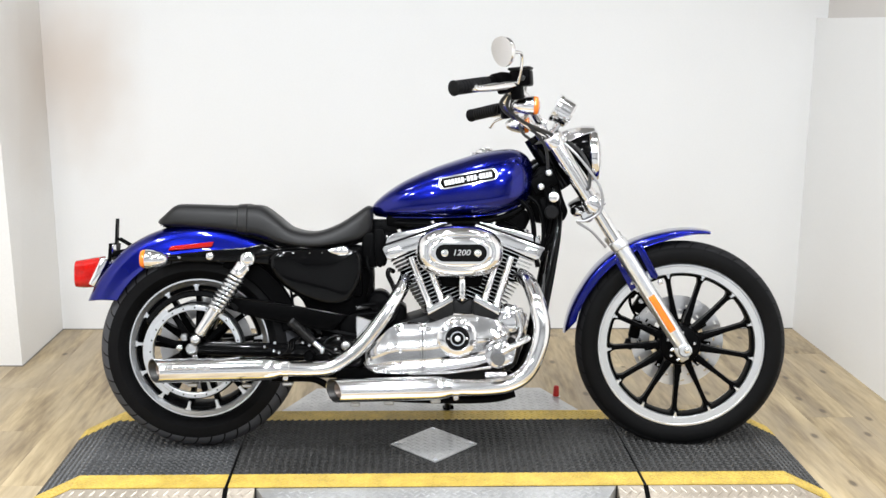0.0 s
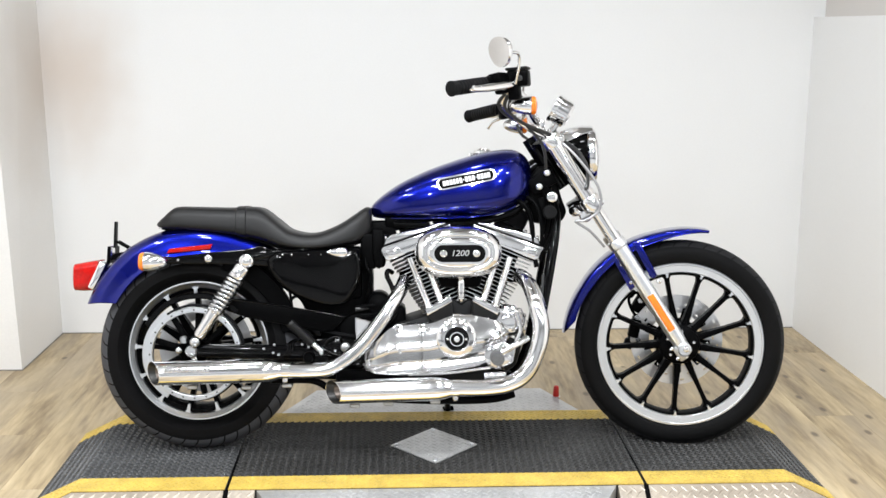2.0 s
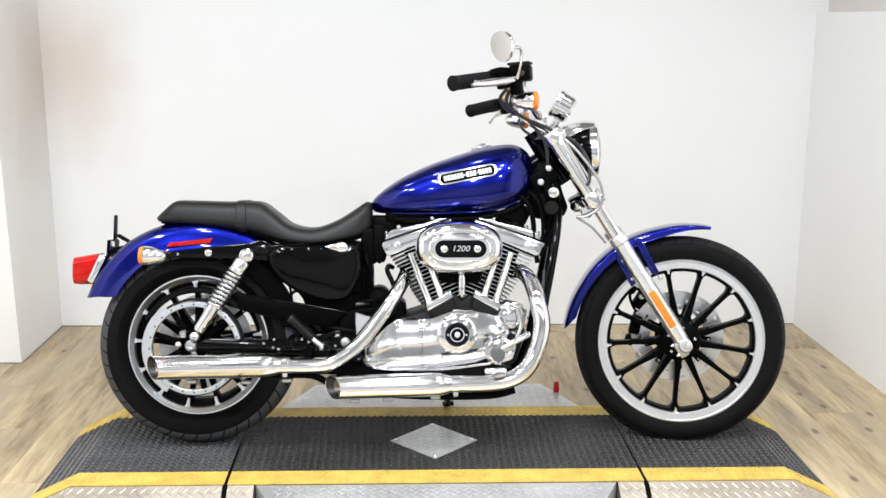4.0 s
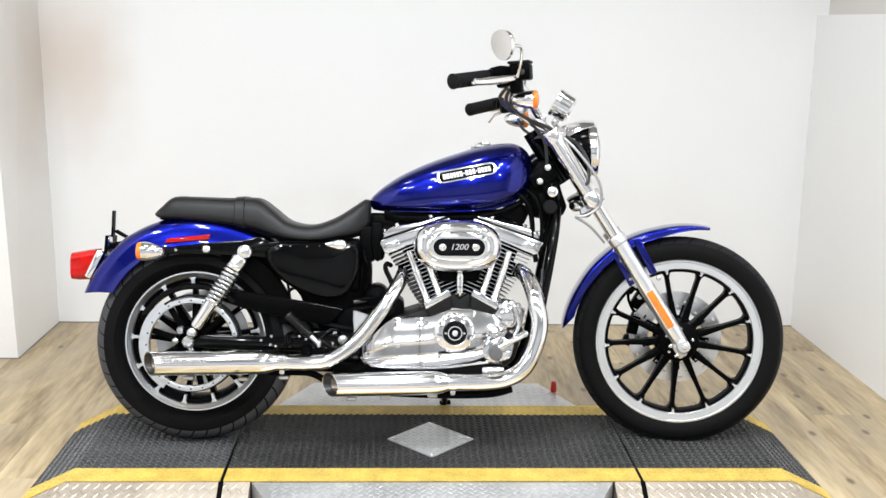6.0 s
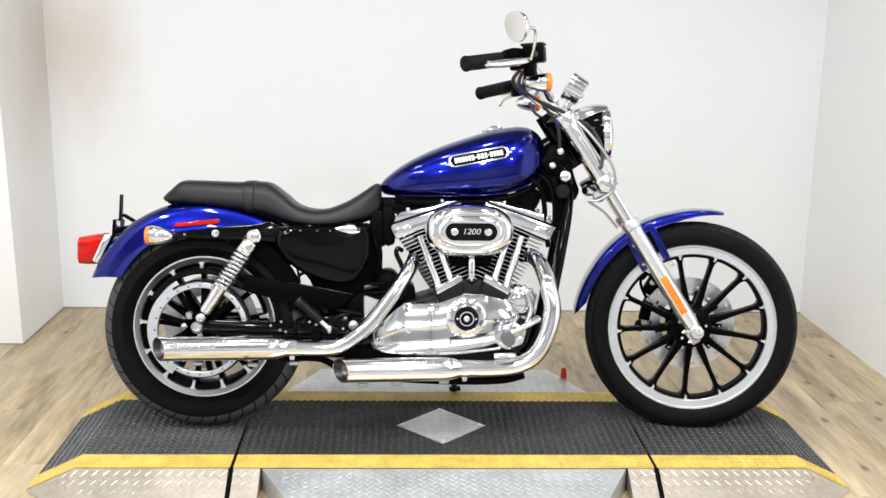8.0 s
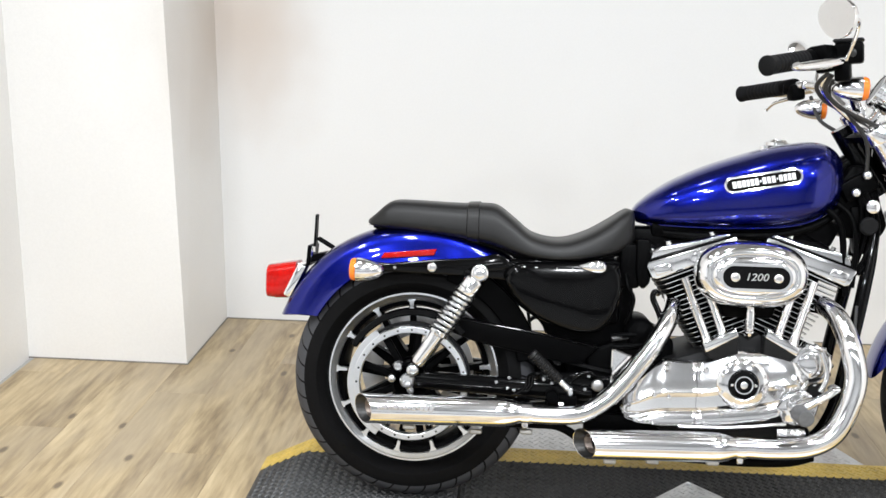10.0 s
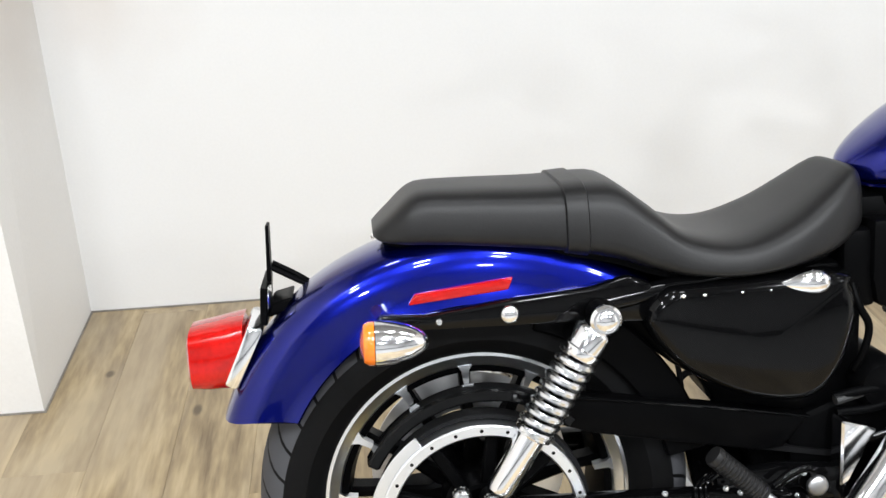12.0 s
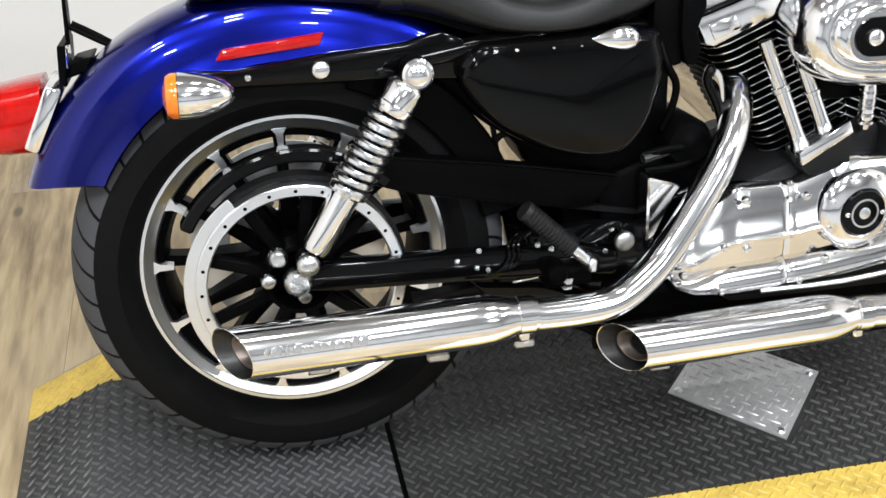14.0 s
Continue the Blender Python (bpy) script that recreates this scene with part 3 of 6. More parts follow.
# ---- wheels
def arc_prism(bm, centre, r0, r1, a0, a1, y0, y1, n=10, bevel=0.0):
    pts = [(centre[0] + r1 * math.cos(radians(a0 + (a1 - a0) * k / n)), centre[1] + r1 * math.sin(radians(a0 + (a1 - a0) * k / n))) for k in range(n + 1)]
    pts += [(centre[0] + r0 * math.cos(radians(a1 + (a0 - a1) * k / n)), centre[1] + r0 * math.sin(radians(a1 + (a0 - a1) * k / n))) for k in range(n + 1)]
    return prism(bm, pts, y0, y1, bevel, 1)


def tyre(bm, r, bead, half, foot=0.72):
    k = (r - bead)
    prof = [(bead, -half * foot), (bead + 0.004, -half * (foot + 0.12)), (bead + 0.12 * k, -half * (0.5 * foot + 0.52)), (bead + 0.3 * k, -half), (bead + 0.5 * k, -half * 0.995), (bead + 0.61 * k, -half * 0.965), (bead + 0.64 * k, -half * 0.945),
            (bead + 0.72 * k, -half * 0.875), (bead + 0.81 * k, -half * 0.76), (bead + 0.89 * k, -half * 0.60), (bead + 0.955 * k, -half * 0.41), (bead + 0.99 * k, -half * 0.2), (r, 0)]
    prof += [(a, -h) for a, h in reversed(prof[:-1])]
    return lathe(bm, prof, 96, AXIS_Y)


def rim(bm, r_out, r_in, half):
    prof = [(r_out, -half), (r_out - 0.0025, -half - 0.003), (r_out - 0.007, -half - 0.003), (r_out - 0.009, -half - 0.001), (r_in + 0.003, -half + 0.001), (r_in, -half + 0.004),
            (r_in - 0.006, -half * 0.4), (r_in - 0.006, half * 0.4), (r_in, half - 0.004), (r_in + 0.003, half - 0.001), (r_out - 0.01, half + 0.001), (r_out, half)]
    return lathe(bm, prof, 96, AXIS_Y)


def spoke_mesh(r0, r1, w0, w1, d0, d1, wide):
    """One cast spoke along +z, which fans out at both ends."""
    rings = []
    for k, (r, w, d) in enumerate(((r0, w0 * 1.5, d0), (r0 + 0.02, w0, d0), (r0 + 0.6 * (r1 - r0), w1, d1), (r1 - 0.020, w1 * 1.05, d1), (r1 - 0.009, w1 + 0.22 * (wide - w1), d1), (r1 - 0.003, w1 + 0.6 * (wide - w1), d1 * 1.1), (r1, wide, d1 * 1.2))):
        rings.append([V(-w, -d, r), V(-w * 0.55, -d - 0.004, r), V(w * 0.55, -d - 0.004, r), V(w, -d, r), V(w, d, r), V(-w, d, r)])
    return mesh_of("spoke", loft(shape(), rings), SATIN, 30)


def front_wheel():
    bm = shape()
    lathe(bm, [(0, -0.052), (0.02, -0.052), (0.024, -0.046), (0.052, -0.041), (0.062, -0.034), (0.066, -0.02), (0.066, 0.02), (0.055, 0.04), (0, 0.045)], 40, AXIS_Y)
    hub = part("front_wheel", bm, SATIN, bike, "black cast wheel hub with thirteen spokes")
    hub.matrix_basis = STEER @ Matrix.Translation((1.524, 0, 0.334))
    part("tyre", tyre(shape(), 0.330, 0.258, 0.05), FRONT_RUBBER, hub, "black road tyre with slanted grooves")
    bm = rim(shape(), 0.261, 0.229, 0.04)
    for k in range(13):
        turn = Matrix.Rotation(math.tau * (k + 0.6) / 13, 4, "Y")
        prism(bm, [(-0.0080, 0.231), (-0.0035, 0.2245), (-0.0022, 0.2165), (0.0022, 0.2165), (0.0035, 0.2245), (0.0080, 0.231)], -0.0375, -0.02, 0, 1, turn)
    part("rim", bm, ALLOY, hub, "machined silver rim")
    bm = shape()
    lathe(bm, [(0.2285, -0.0365), (0.2225, -0.034), (0.2205, -0.028), (0.2205, 0.006), (0.2285, 0.010)], 96, AXIS_Y, ring=True)
    part("rim_band", bm, SATIN, hub)
    me = spoke_mesh(0.05, 0.223, 0.0108, 0.0066, 0.019, 0.013, 0.024)
    for k in range(13):
        ob = new("spoke", me)
        ob.parent, ob.matrix_basis = hub, Matrix.Rotation(math.tau * (k + 0.6) / 13, 4, "Y")
    for k in range(5):
        a = math.tau * (k + 0.1) / 5
        part("bolt", dome(shape(), (0.043 * math.sin(a), -0.04, 0.043 * math.cos(a)), (0, -1, 0), 0.006, 0.007, 10), CHROME, hub)
    disc = shape()
    n = 60
    rows = []
    for r in (0.088, 0.098, 0.104, 0.114, 0.120, 0.130, 0.136, 0.147):
        rows.append([[disc.verts.new((r * math.sin(math.tau * i / n), y, r * math.cos(math.tau * i / n))) for i in range(n)] for y in (0.047, 0.052)])
    holes = {(1, 0), (3, 2), (5, 4)}
    for q in range(len(rows) - 1):
        for i in range(n):
            j = (i + 1) % n
            if (q, i % 6) in holes:
                continue
            for s in (0, 1):
                disc.faces.new((rows[q][s][i], rows[q][s][j], rows[q + 1][s][j], rows[q + 1][s][i]))
    part("brake_disc", disc, DISC, hub, "drilled steel brake disc")
    bm = shape()
    lathe(bm, [(0.055, 0.044), (0.072, 0.046), (0.072, 0.05), (0.055, 0.05)], 40, AXIS_Y, ring=True)
    for k in range(9):
        block(bm, (0.020, 0.006, 0.050), Matrix.Rotation(math.tau * (k + 0.4) / 9, 4, "Y") @ Matrix.Translation((0, 0.0445, 0.082)), 0.002, 1)
    carrier = part("disc_carrier", bm, SATIN, hub)
    for k in range(9):
        a = math.tau * (k + 0.4) / 9
        part("disc_button", dome(shape(), (0.098 * math.sin(a), 0.0418, 0.098 * math.cos(a)), (0, -1, 0), 0.0052, 0.003, 10), PLATED, carrier)
    bm = shape()
    lathe(bm, [(0.011, -0.125), (0.011, 0.125)], 20, AXIS_Y)
    part("axle", bm, CHROME, hub)


def rear_wheel():
    bm = shape()
    lathe(bm, [(0, -0.062), (0.038, -0.062), (0.047, -0.055), (0.052, -0.04), (0.055, 0.04), (0.05, 0.06), (0, 0.06)], 40, AXIS_Y)
    hub = part("rear_wheel", bm, SATIN, bike, "black cast rear wheel hub")
    hub.matrix_basis = Matrix.Translation((0.0125, 0, 0.3255))
    part("tyre", tyre(shape(), 0.3085, 0.215, 0.075, 0.56), REAR_RUBBER, hub, "wide black rear tyre with slanted grooves")
    bm = rim(shape(), 0.218, 0.195, 0.041)
    for k in range(13):
        turn = Matrix.Rotation(math.tau * (k - 0.11) / 13, 4, "Y")
        prism(bm, [(-0.010, 0.197), (-0.005, 0.189), (-0.0034, 0.170), (0.0034, 0.170), (0.005, 0.189), (0.010, 0.197)], -0.040, -0.025, 0, 1, turn)
    part("rim", bm, ALLOY, hub, "machined silver rim")
    bm = shape()
    lathe(bm, [(0.1945, -0.034), (0.184, -0.030), (0.176, 0.0), (0.176, 0.060), (0.1945, 0.062)], 96, AXIS_Y, ring=True)
    part("rim_band", bm, SATIN, hub)
    me = spoke_mesh(0.05, 0.187, 0.012, 0.0075, 0.022, 0.014, 0.012)
    for k in range(13):
        ob = new("spoke", me)
        ob.parent, ob.matrix_basis = hub, Matrix.Rotation(math.tau * (k - 0.11) / 13, 4, "Y")
    bm = shape()
    lathe(bm, [(0.140, -0.112), (0.142, -0.110), (0.142, -0.086), (0.128, -0.086), (0.126, -0.090), (0.126, -0.110), (0.128, -0.112)], 72, AXIS_Y, ring=True)
    part("belt_pulley", bm, ALLOY, hub, "silver drive belt pulley ring").location = (0, -0.010, -0.002)
    bm = arc_prism(shape(), (0, 0), 0.1415, 0.157, 124, 238, -0.1085, -0.104, 60, 0.0012)
    part("pulley_flange", bm, ALLOY, hub, "wider silver flange on the rear of the pulley").location = (0, -0.010, -0.002)
    bm = shape()
    lathe(bm, [(0.034, -0.062), (0.044, -0.106), (0.050, -0.106), (0.050, -0.062)], 40, AXIS_Y, ring=True)
    part("pulley_carrier", bm, SATIN, hub)
    me = mesh_of("pulley_spoke", block(shape(), (0.018, 0.012, 0.088), Matrix.Translation((0, -0.098, 0.091)), 0.003, 1), SATIN)
    for k in range(9):
        ob = new("pulley_spoke", me)
        ob.parent, ob.matrix_basis = hub, Matrix.Rotation(math.tau * (k + 0.2) / 9, 4, "Y")
    me = mesh_of("rivet", lathe(shape(), [(0.0026, 0), (0, 0.0008)], 8, along((0, -0.112, 0.134), (0, -1, 0))), SATIN)
    for k in range(24):
        ob = new("rivet", me)
        ob.parent, ob.matrix_basis = hub, Matrix.Translation((0, -0.010, -0.002)) @ Matrix.Rotation(math.tau * k / 24, 4, "Y")
    bm = shape()
    lathe(bm, [(0.1422, -0.102), (0.148, -0.102), (0.148, -0.074), (0.1422, -0.074)], 72, AXIS_Y, ring=True)
    part("drive_belt", bm, RUBBER, hub, "black toothed drive belt")
    bm = shape()
    lathe(bm, [(0.148, 0.075), (0.148, 0.08), (0.09, 0.08), (0.09, 0.075)], 60, AXIS_Y, ring=True)
    part("brake_disc", bm, DISC, hub)
    bm = shape()
    lathe(bm, [(0.012, -0.135), (0.012, 0.135)], 20, AXIS_Y)
    part("axle", bm, CHROME, hub)


front_wheel()
rear_wheel()


# ---- mudguards
def guard(bm, centre, radius, a0, a1, half, depth, skew=0.0, n=44, deep=False):
    """A rolled mudguard: radius, half and depth are functions of the share 0..1 from a0 to a1 (degrees from +x)."""
    section = [(-1.0, -1.0), (-1.0, -0.62), (-0.985, -0.40), (-0.93, -0.22), (-0.80, -0.095), (-0.55, -0.03), (-0.25, -0.004), (0, 0)]
    if deep:
        section = [(-1.10, -1.0), (-1.065, -0.91), (-1.03, -0.80), (-1.0, -0.66), (-0.98, -0.52), (-0.945, -0.39), (-0.90, -0.28), (-0.82, -0.175), (-0.70, -0.095), (-0.52, -0.038), (-0.28, -0.008), (0, 0)]
    section += [(-y, d) for y, d in reversed(section[:-1])]
    rings = []
    for i in range(n + 1):
        t = i / n
        ring = []
        for off in (0.0, 0.0028):
            row = []
            for y, d in section:
                a = radians(a0 + (a1 - a0) * t + skew * d * (1 - t))
                r = radius(t) + depth(t) * d - off
                row.append(V(centre[0] + r * math.cos(a), y * (half(t) - off), centre[1] + r * math.sin(a)))
            ring.append(row)
        rings.append(ring[0] + list(reversed(ring[1])))
    return loft(bm, rings)


def guard_radius(t):
    return 0.357 + 0.011 * max(0, 0.25 - t) / 0.25 + 0.012 * max(0, t - 0.75) / 0.25 + 0.0095 * math.sin(math.pi * (0.03 + 0.9 * t)) ** 0.6


def guard_depth(t):
    return 0.030 - 0.023 * max(0.0, (t - 0.66) / 0.34) ** 1.1


bm = guard(shape(), (1.524, 0.334), guard_radius, 175.0, 77.0, lambda t: 0.061 - 0.012 * max(0, t - 0.8) / 0.2, guard_depth, skew=8.0)
guard_ob = part("front_mudguard", steered(bm), BLUE, bike, "glossy metallic blue front mudguard")
for s in (-1, 1):
    bm = shape()
    prism(bm, [(1.311, 0.604), (1.333, 0.623), (1.388, 0.528), (1.363, 0.509)], s * 0.066 - 0.004, s * 0.066 + 0.004, 0.003, 2)
    bracket = part("mudguard_bracket", steered(bm), BLUE, bike, "blue painted mudguard bracket")
    bm = shape()
    prism(bm, [(1.369, 0.658), (1.391, 0.663), (1.446, 0.560), (1.440, 0.548), (1.424, 0.552)], s * 0.067 - 0.004, s * 0.067 + 0.004, 0.003, 2)
    part("front_arm", steered(bm), BLUE, bracket)
    part("bolt", steered(dome(shape(), (1.452, s * 0.070, 0.540), (0, s, 0), 0.008, 0.007, 12)), CHROME, bracket)
    for x, z in ((1.335, 0.592), (1.365, 0.535)):
        part("bolt", steered(dome(shape(), (x, s * 0.07, z), (0, s, 0), 0.006, 0.006, 10)), CHROME, bracket)
    # rolled lip along the mudguard's lower edge
    lip = []
    for k in range(30):
        t = 0.03 + 0.9 * k / 29
        a = radians(175.0 - 98.0 * t - 8 * (1 - t))
        r = guard_radius(t) - guard_depth(t)
        lip.append((1.524 + r * math.cos(a), s * (0.0605 - 0.012 * max(0, t - 0.8) / 0.2), 0.334 + r * math.sin(a)))
    part("mudguard_lip", steered(tube(shape(), lip, 0.0022, 8, 1)), BLUE, guard_ob)
fender = part("rear_mudguard", guard(shape(), (0.018, 0.327), lambda t: 0.379 + 0.009 * min(1, t / 0.3), 157.5, 51.0, lambda t: 0.090 - 0.006 * (1 - t),
              lambda t: 0.090 - 0.055 * max(0.0, (t - 0.80) / 0.20), skew=9.0, deep=True), BLUE, bike, "glossy metallic blue rear mudguard")


bm = shape()
prism(bm, [(-0.073, 0.629), (-0.064, 0.643), (0.066, 0.657), (0.059, 0.641)], -0.0985, -0.086, 0.0025, 2)
part("side_reflector", bm, RED, fender, "long red side reflector")
# tail lamp
bm = shape()
rings = []
for x, w, za, zb in ((-0.372, 0.040, 0.518, 0.590), (-0.369, 0.046, 0.513, 0.596), (-0.345, 0.049, 0.511, 0.600), (-0.318, 0.051, 0.512, 0.605), (-0.295, 0.052, 0.535, 0.608)):
    rings.append([V(x, y * w, (za + zb) / 2 + z * (zb - za) / 2) for y, z in [(math.copysign(abs(math.cos(a)) ** 0.5, math.cos(a)), math.copysign(abs(math.sin(a)) ** 0.5, math.sin(a))) for a in (math.tau * k / 24 for k in range(24))]])
loft(bm, rings)
lamp = part("tail_lamp", bm, RED, bike, "red tail lamp lens on a chrome base")
bm = shape()
prism(bm, [(-0.326, 0.524), (-0.307, 0.515), (-0.265, 0.598), (-0.287, 0.606)], -0.054, 0.054, 0.006, 2)
part("lamp_base", bm, CHROME, lamp, "chrome lamp base")
# number plate holder
bm = shape()
prism(bm, [(-0.262, 0.64), (-0.256, 0.64), (-0.2535, 0.726), (-0.258, 0.726)], 0.015, 0.045, 0.001, 1)
holder = part("plate_holder", bm, SATIN, bike, "black number plate holder without a plate")
bm = shape()
tube(bm, [(-0.256, 0.03, 0.664), (-0.225, 0.03, 0.646), (-0.205, 0.03, 0.635)], 0.004, 8)
tube(bm, [(-0.256, 0.06, 0.664), (-0.225, 0.06, 0.646), (-0.205, 0.05, 0.635)], 0.004, 8)
prism(bm, [(-0.272, 0.598), (-0.262, 0.596), (-0.258, 0.648), (-0.268, 0.65)], -0.03, 0.08, 0.002, 1)
prism(bm, [(-0.265, 0.604), (-0.235, 0.612), (-0.225, 0.632), (-0.255, 0.625)], -0.02, 0.05, 0.003, 1)
part("holder_bracket", bm, SATIN, holder)
bm = shape()
block(bm, (0.012, 0.04, 0.03), Matrix.Translation((-0.262, -0.005, 0.632)), 0.003, 1)
part("reflector", bm, CHROME, holder)


def strut(s):
    bm = shape()
    y = s * 0.105
    prism(bm, [(-0.125, 0.606), (-0.11, 0.622), (-0.05, 0.618), (0.06, 0.632), (0.165, 0.640), (0.215, 0.652), (0.245, 0.640), (0.252, 0.610), (0.240, 0.588), (0.148, 0.594), (-0.05, 0.598), (-0.11, 0.600)],
          y - 0.009, y + 0.009, 0.005, 2)
    ob = part("mudguard_strut", bm, GLOSS, bike, "gloss black mudguard strut")
    part("bolt", dome(shape(), (0.057, y + s * 0.008, 0.613), (0, s, 0), 0.0125, 0.010), CHROME, ob)
    part("bolt", dome(shape(), (-0.035, y + s * 0.006, 0.609), (0, s, 0), 0.005, 0.006), CHROME, ob)


def signal(at, way, stem, label, steer=False):
    """A bullet-shaped turn signal with an amber lens that faces way."""
    bm = shape()
    m = along(at, way)
    lathe(bm, [(0.0, -0.058), (0.006, -0.057), (0.014, -0.050), (0.021, -0.036), (0.0265, -0.016), (0.0285, 0.0), (0.0285, 0.008), (0.026, 0.009), (0, 0.009)], 28, m)
    if stem:
        tube(bm, [at, Vector(at) + (Vector(stem) - Vector(at)) * 0.4, stem], 0.007, 10)
    ob = part("turn_signal", steered(bm) if steer else bm, CHROME, bike, label)
    bm = shape()
    lathe(bm, [(0.0275, 0.009), (0.0275, 0.016), (0.024, 0.022), (0.012, 0.026), (0, 0.027)], 28, m)
    part("lens", steered(bm) if steer else bm, AMBER, ob, "amber lens")


for s in (-1, 1):
    strut(s)
    signal((-0.112, s * 0.178, 0.607), (-1, 0, 0.03), (-0.085, s * 0.10, 0.609), "chrome bullet turn signal with an amber lens")


# ---- shock absorbers
def shock(s):
    a, b = V(0.175, s * 0.133, 0.606), V(0.020, s * 0.138, 0.363)
    way = (b - a).normalized()
    length = (b - a).length

    def at(d):
        return a + way * d
    bm = shape()
    lathe(bm, [(0.010, 0.012), (0.019, 0.015), (0.0235, 0.019), (0.0255, 0.023), (0.0255, 0.047), (0.0272, 0.049), (0.0272, 0.058), (0.025, 0.061), (0.016, 0.061)], 28, along(a, way))
    ob = part("shock_absorber", bm, CHROME, bike, "chrome rear shock absorber with exposed spring")
    coil = []
    turns, d0, d1 = 9, 0.058, 0.176
    for k in range(turns * 14 + 1):
        t = k / (turns * 14)
        ang = math.tau * turns * t
        side = way.orthogonal().normalized()
        coil.append(at(d0 + (d1 - d0) * t) + 0.0235 * (math.cos(ang) * side + math.sin(ang) * way.cross(side)))
    part("spring", tube(shape(), coil, 0.0052, 8, 1), PLATED, ob, "bright plated coil spring")
    bm = shape()
    lathe(bm, [(0.0, 0.05), (0.011, 0.05), (0.011, 0.17), (0.0, 0.17)], 16, along(a, way))
    part("damper_rod", bm, SATIN, ob)
    bm = shape()
    lathe(bm, [(0.012, 0.172), (0.027, 0.174), (0.027, 0.180), (0.0205, 0.184), (0.0195, 0.262), (0.017, 0.270), (0.0, 0.270)], 28, along(a, way))
    part("lower_body", bm, CHROME, ob)
    bm = shape()
    lathe(bm, [(0.02, -0.016), (0.0205, -0.012), (0.0205, 0.012), (0.02, 0.016), (0.0, 0.016)], 24, along(a, (0, s, 0)))
    lathe(bm, [(0.0, -0.016), (0.02, -0.016)], 24, along(a, (0, s, 0)))
    part("upper_eye", bm, SATIN, ob)
    bm = shape()
    lathe(bm, [(0.0205, 0), (0.0205, 0.004), (0.017, 0.007), (0.014, 0.007), (0.013, 0.010), (0.008, 0.013), (0, 0.013)], 28, along(a + V(0, s * 0.016, 0), (0, s, 0)))
    part("upper_bolt", bm, CHROME, ob, "domed chrome bolt")
    part("lower_bolt", dome(shape(), b + V(0, s * 0.004, 0), (0, s, 0), 0.016, 0.018), PLATED, ob)
    bm = shape()
    lathe(bm, [(0.0, -0.02), (0.015, -0.02), (0.015, 0.005), (0.0, 0.005)], 20, along(b, (0, s, 0)))
    part("lower_eye", bm, SATIN, ob)


for s in (-1, 1):
    shock(s)

# ---- seat and tank
SEAT = [(-0.112, 0.722, 0.712, 0.045), (-0.104, 0.729, 0.707, 0.062), (-0.09, 0.741, 0.704, 0.074), (-0.067, 0.762, 0.701, 0.084), (-0.05, 0.771, 0.700, 0.087), (0.0, 0.772, 0.697, 0.093), (0.12, 0.769, 0.684, 0.103),
        (0.175, 0.771, 0.674, 0.108), (0.211, 0.767, 0.665, 0.112), (0.255, 0.735, 0.650, 0.119), (0.299, 0.701, 0.641, 0.126), (0.37, 0.689, 0.637, 0.131), (0.44, 0.711, 0.642, 0.123),
        (0.50, 0.748, 0.655, 0.106), (0.53, 0.768, 0.668, 0.09), (0.545, 0.767, 0.68, 0.078), (0.549, 0.760, 0.69, 0.07)]


def seat_ring(x, zt, zb, w, grow=0.0, n=48):
    mid = zb + 0.30 * (zt - zb)
    ring = []
    for k in range(n):
        a = math.tau * k / n
        c, s = math.cos(a), math.sin(a)
        y = math.copysign(abs(c) ** (0.42 if s > 0 else 0.5), c) * (w + grow) * (1 - 0.10 * max(0.0, s) ** 0.5)
        z = mid + (math.copysign(abs(s) ** (0.40 if s > 0 else 0.6), s)) * ((zt - mid + grow) if s > 0 else (mid - zb + grow))
        ring.append(V(x, y, z))
    return ring


xs = np.concatenate([np.linspace(-0.112, -0.06, 10), np.linspace(-0.05, 0.53, 48), np.linspace(0.535, 0.549, 5)])
bm = loft(shape(), [seat_ring(x, *v[1:]) for x, v in zip(xs, smooth_values(SEAT, xs))])
seat = part("seat", bm, VINYL, bike, "black vinyl two-up seat with a strap", angle=50)
xs = (0.137, 0.139, 0.166, 0.168)
rows = smooth_values(SEAT, xs)
bm = loft(shape(), [seat_ring(x, *v[1:], grow=g) for x, v, g in zip(xs, rows, (0.0005, 0.0032, 0.0032, 0.0005))])
part("strap", bm, VINYL, seat, "black vinyl passenger strap")
bm = shape()
xs = np.linspace(-0.1, 0.535, 36)
loft(bm, [[V(x, y * (v[3] - 0.03), v[2] + dz) for y, dz in ((-1, 0.012), (1, 0.012), (1, -0.005), (-1, -0.005))] for x, v in zip(xs, smooth_values(SEAT, xs))])
part("seat_pan", bm, SATIN, seat)
part("seat_bolt", dome(shape(), (-0.108, -0.012, 0.706), (-0.5, 0, 1), 0.006, 0.008), CHROME, seat)

TANK = [(0.545, 0.762, 0.752, 0.012), (0.551, 0.775, 0.743, 0.032), (0.565, 0.790, 0.737, 0.052), (0.59, 0.811, 0.733, 0.072), (0.64, 0.844, 0.73, 0.096), (0.725, 0.884, 0.728, 0.120), (0.80, 0.911, 0.729, 0.132),
        (0.868, 0.932, 0.732, 0.137), (0.92, 0.943, 0.738, 0.136), (0.965, 0.949, 0.75, 0.129), (1.0, 0.946, 0.768, 0.114), (1.03, 0.929, 0.795, 0.088), (1.046, 0.905, 0.825, 0.056), (1.053, 0.88, 0.85, 0.02)]
TOP_P, SIDE_P = 0.86, 0.70


def tank_row(x):
    return smooth_values(TANK, [x])[0][1:]


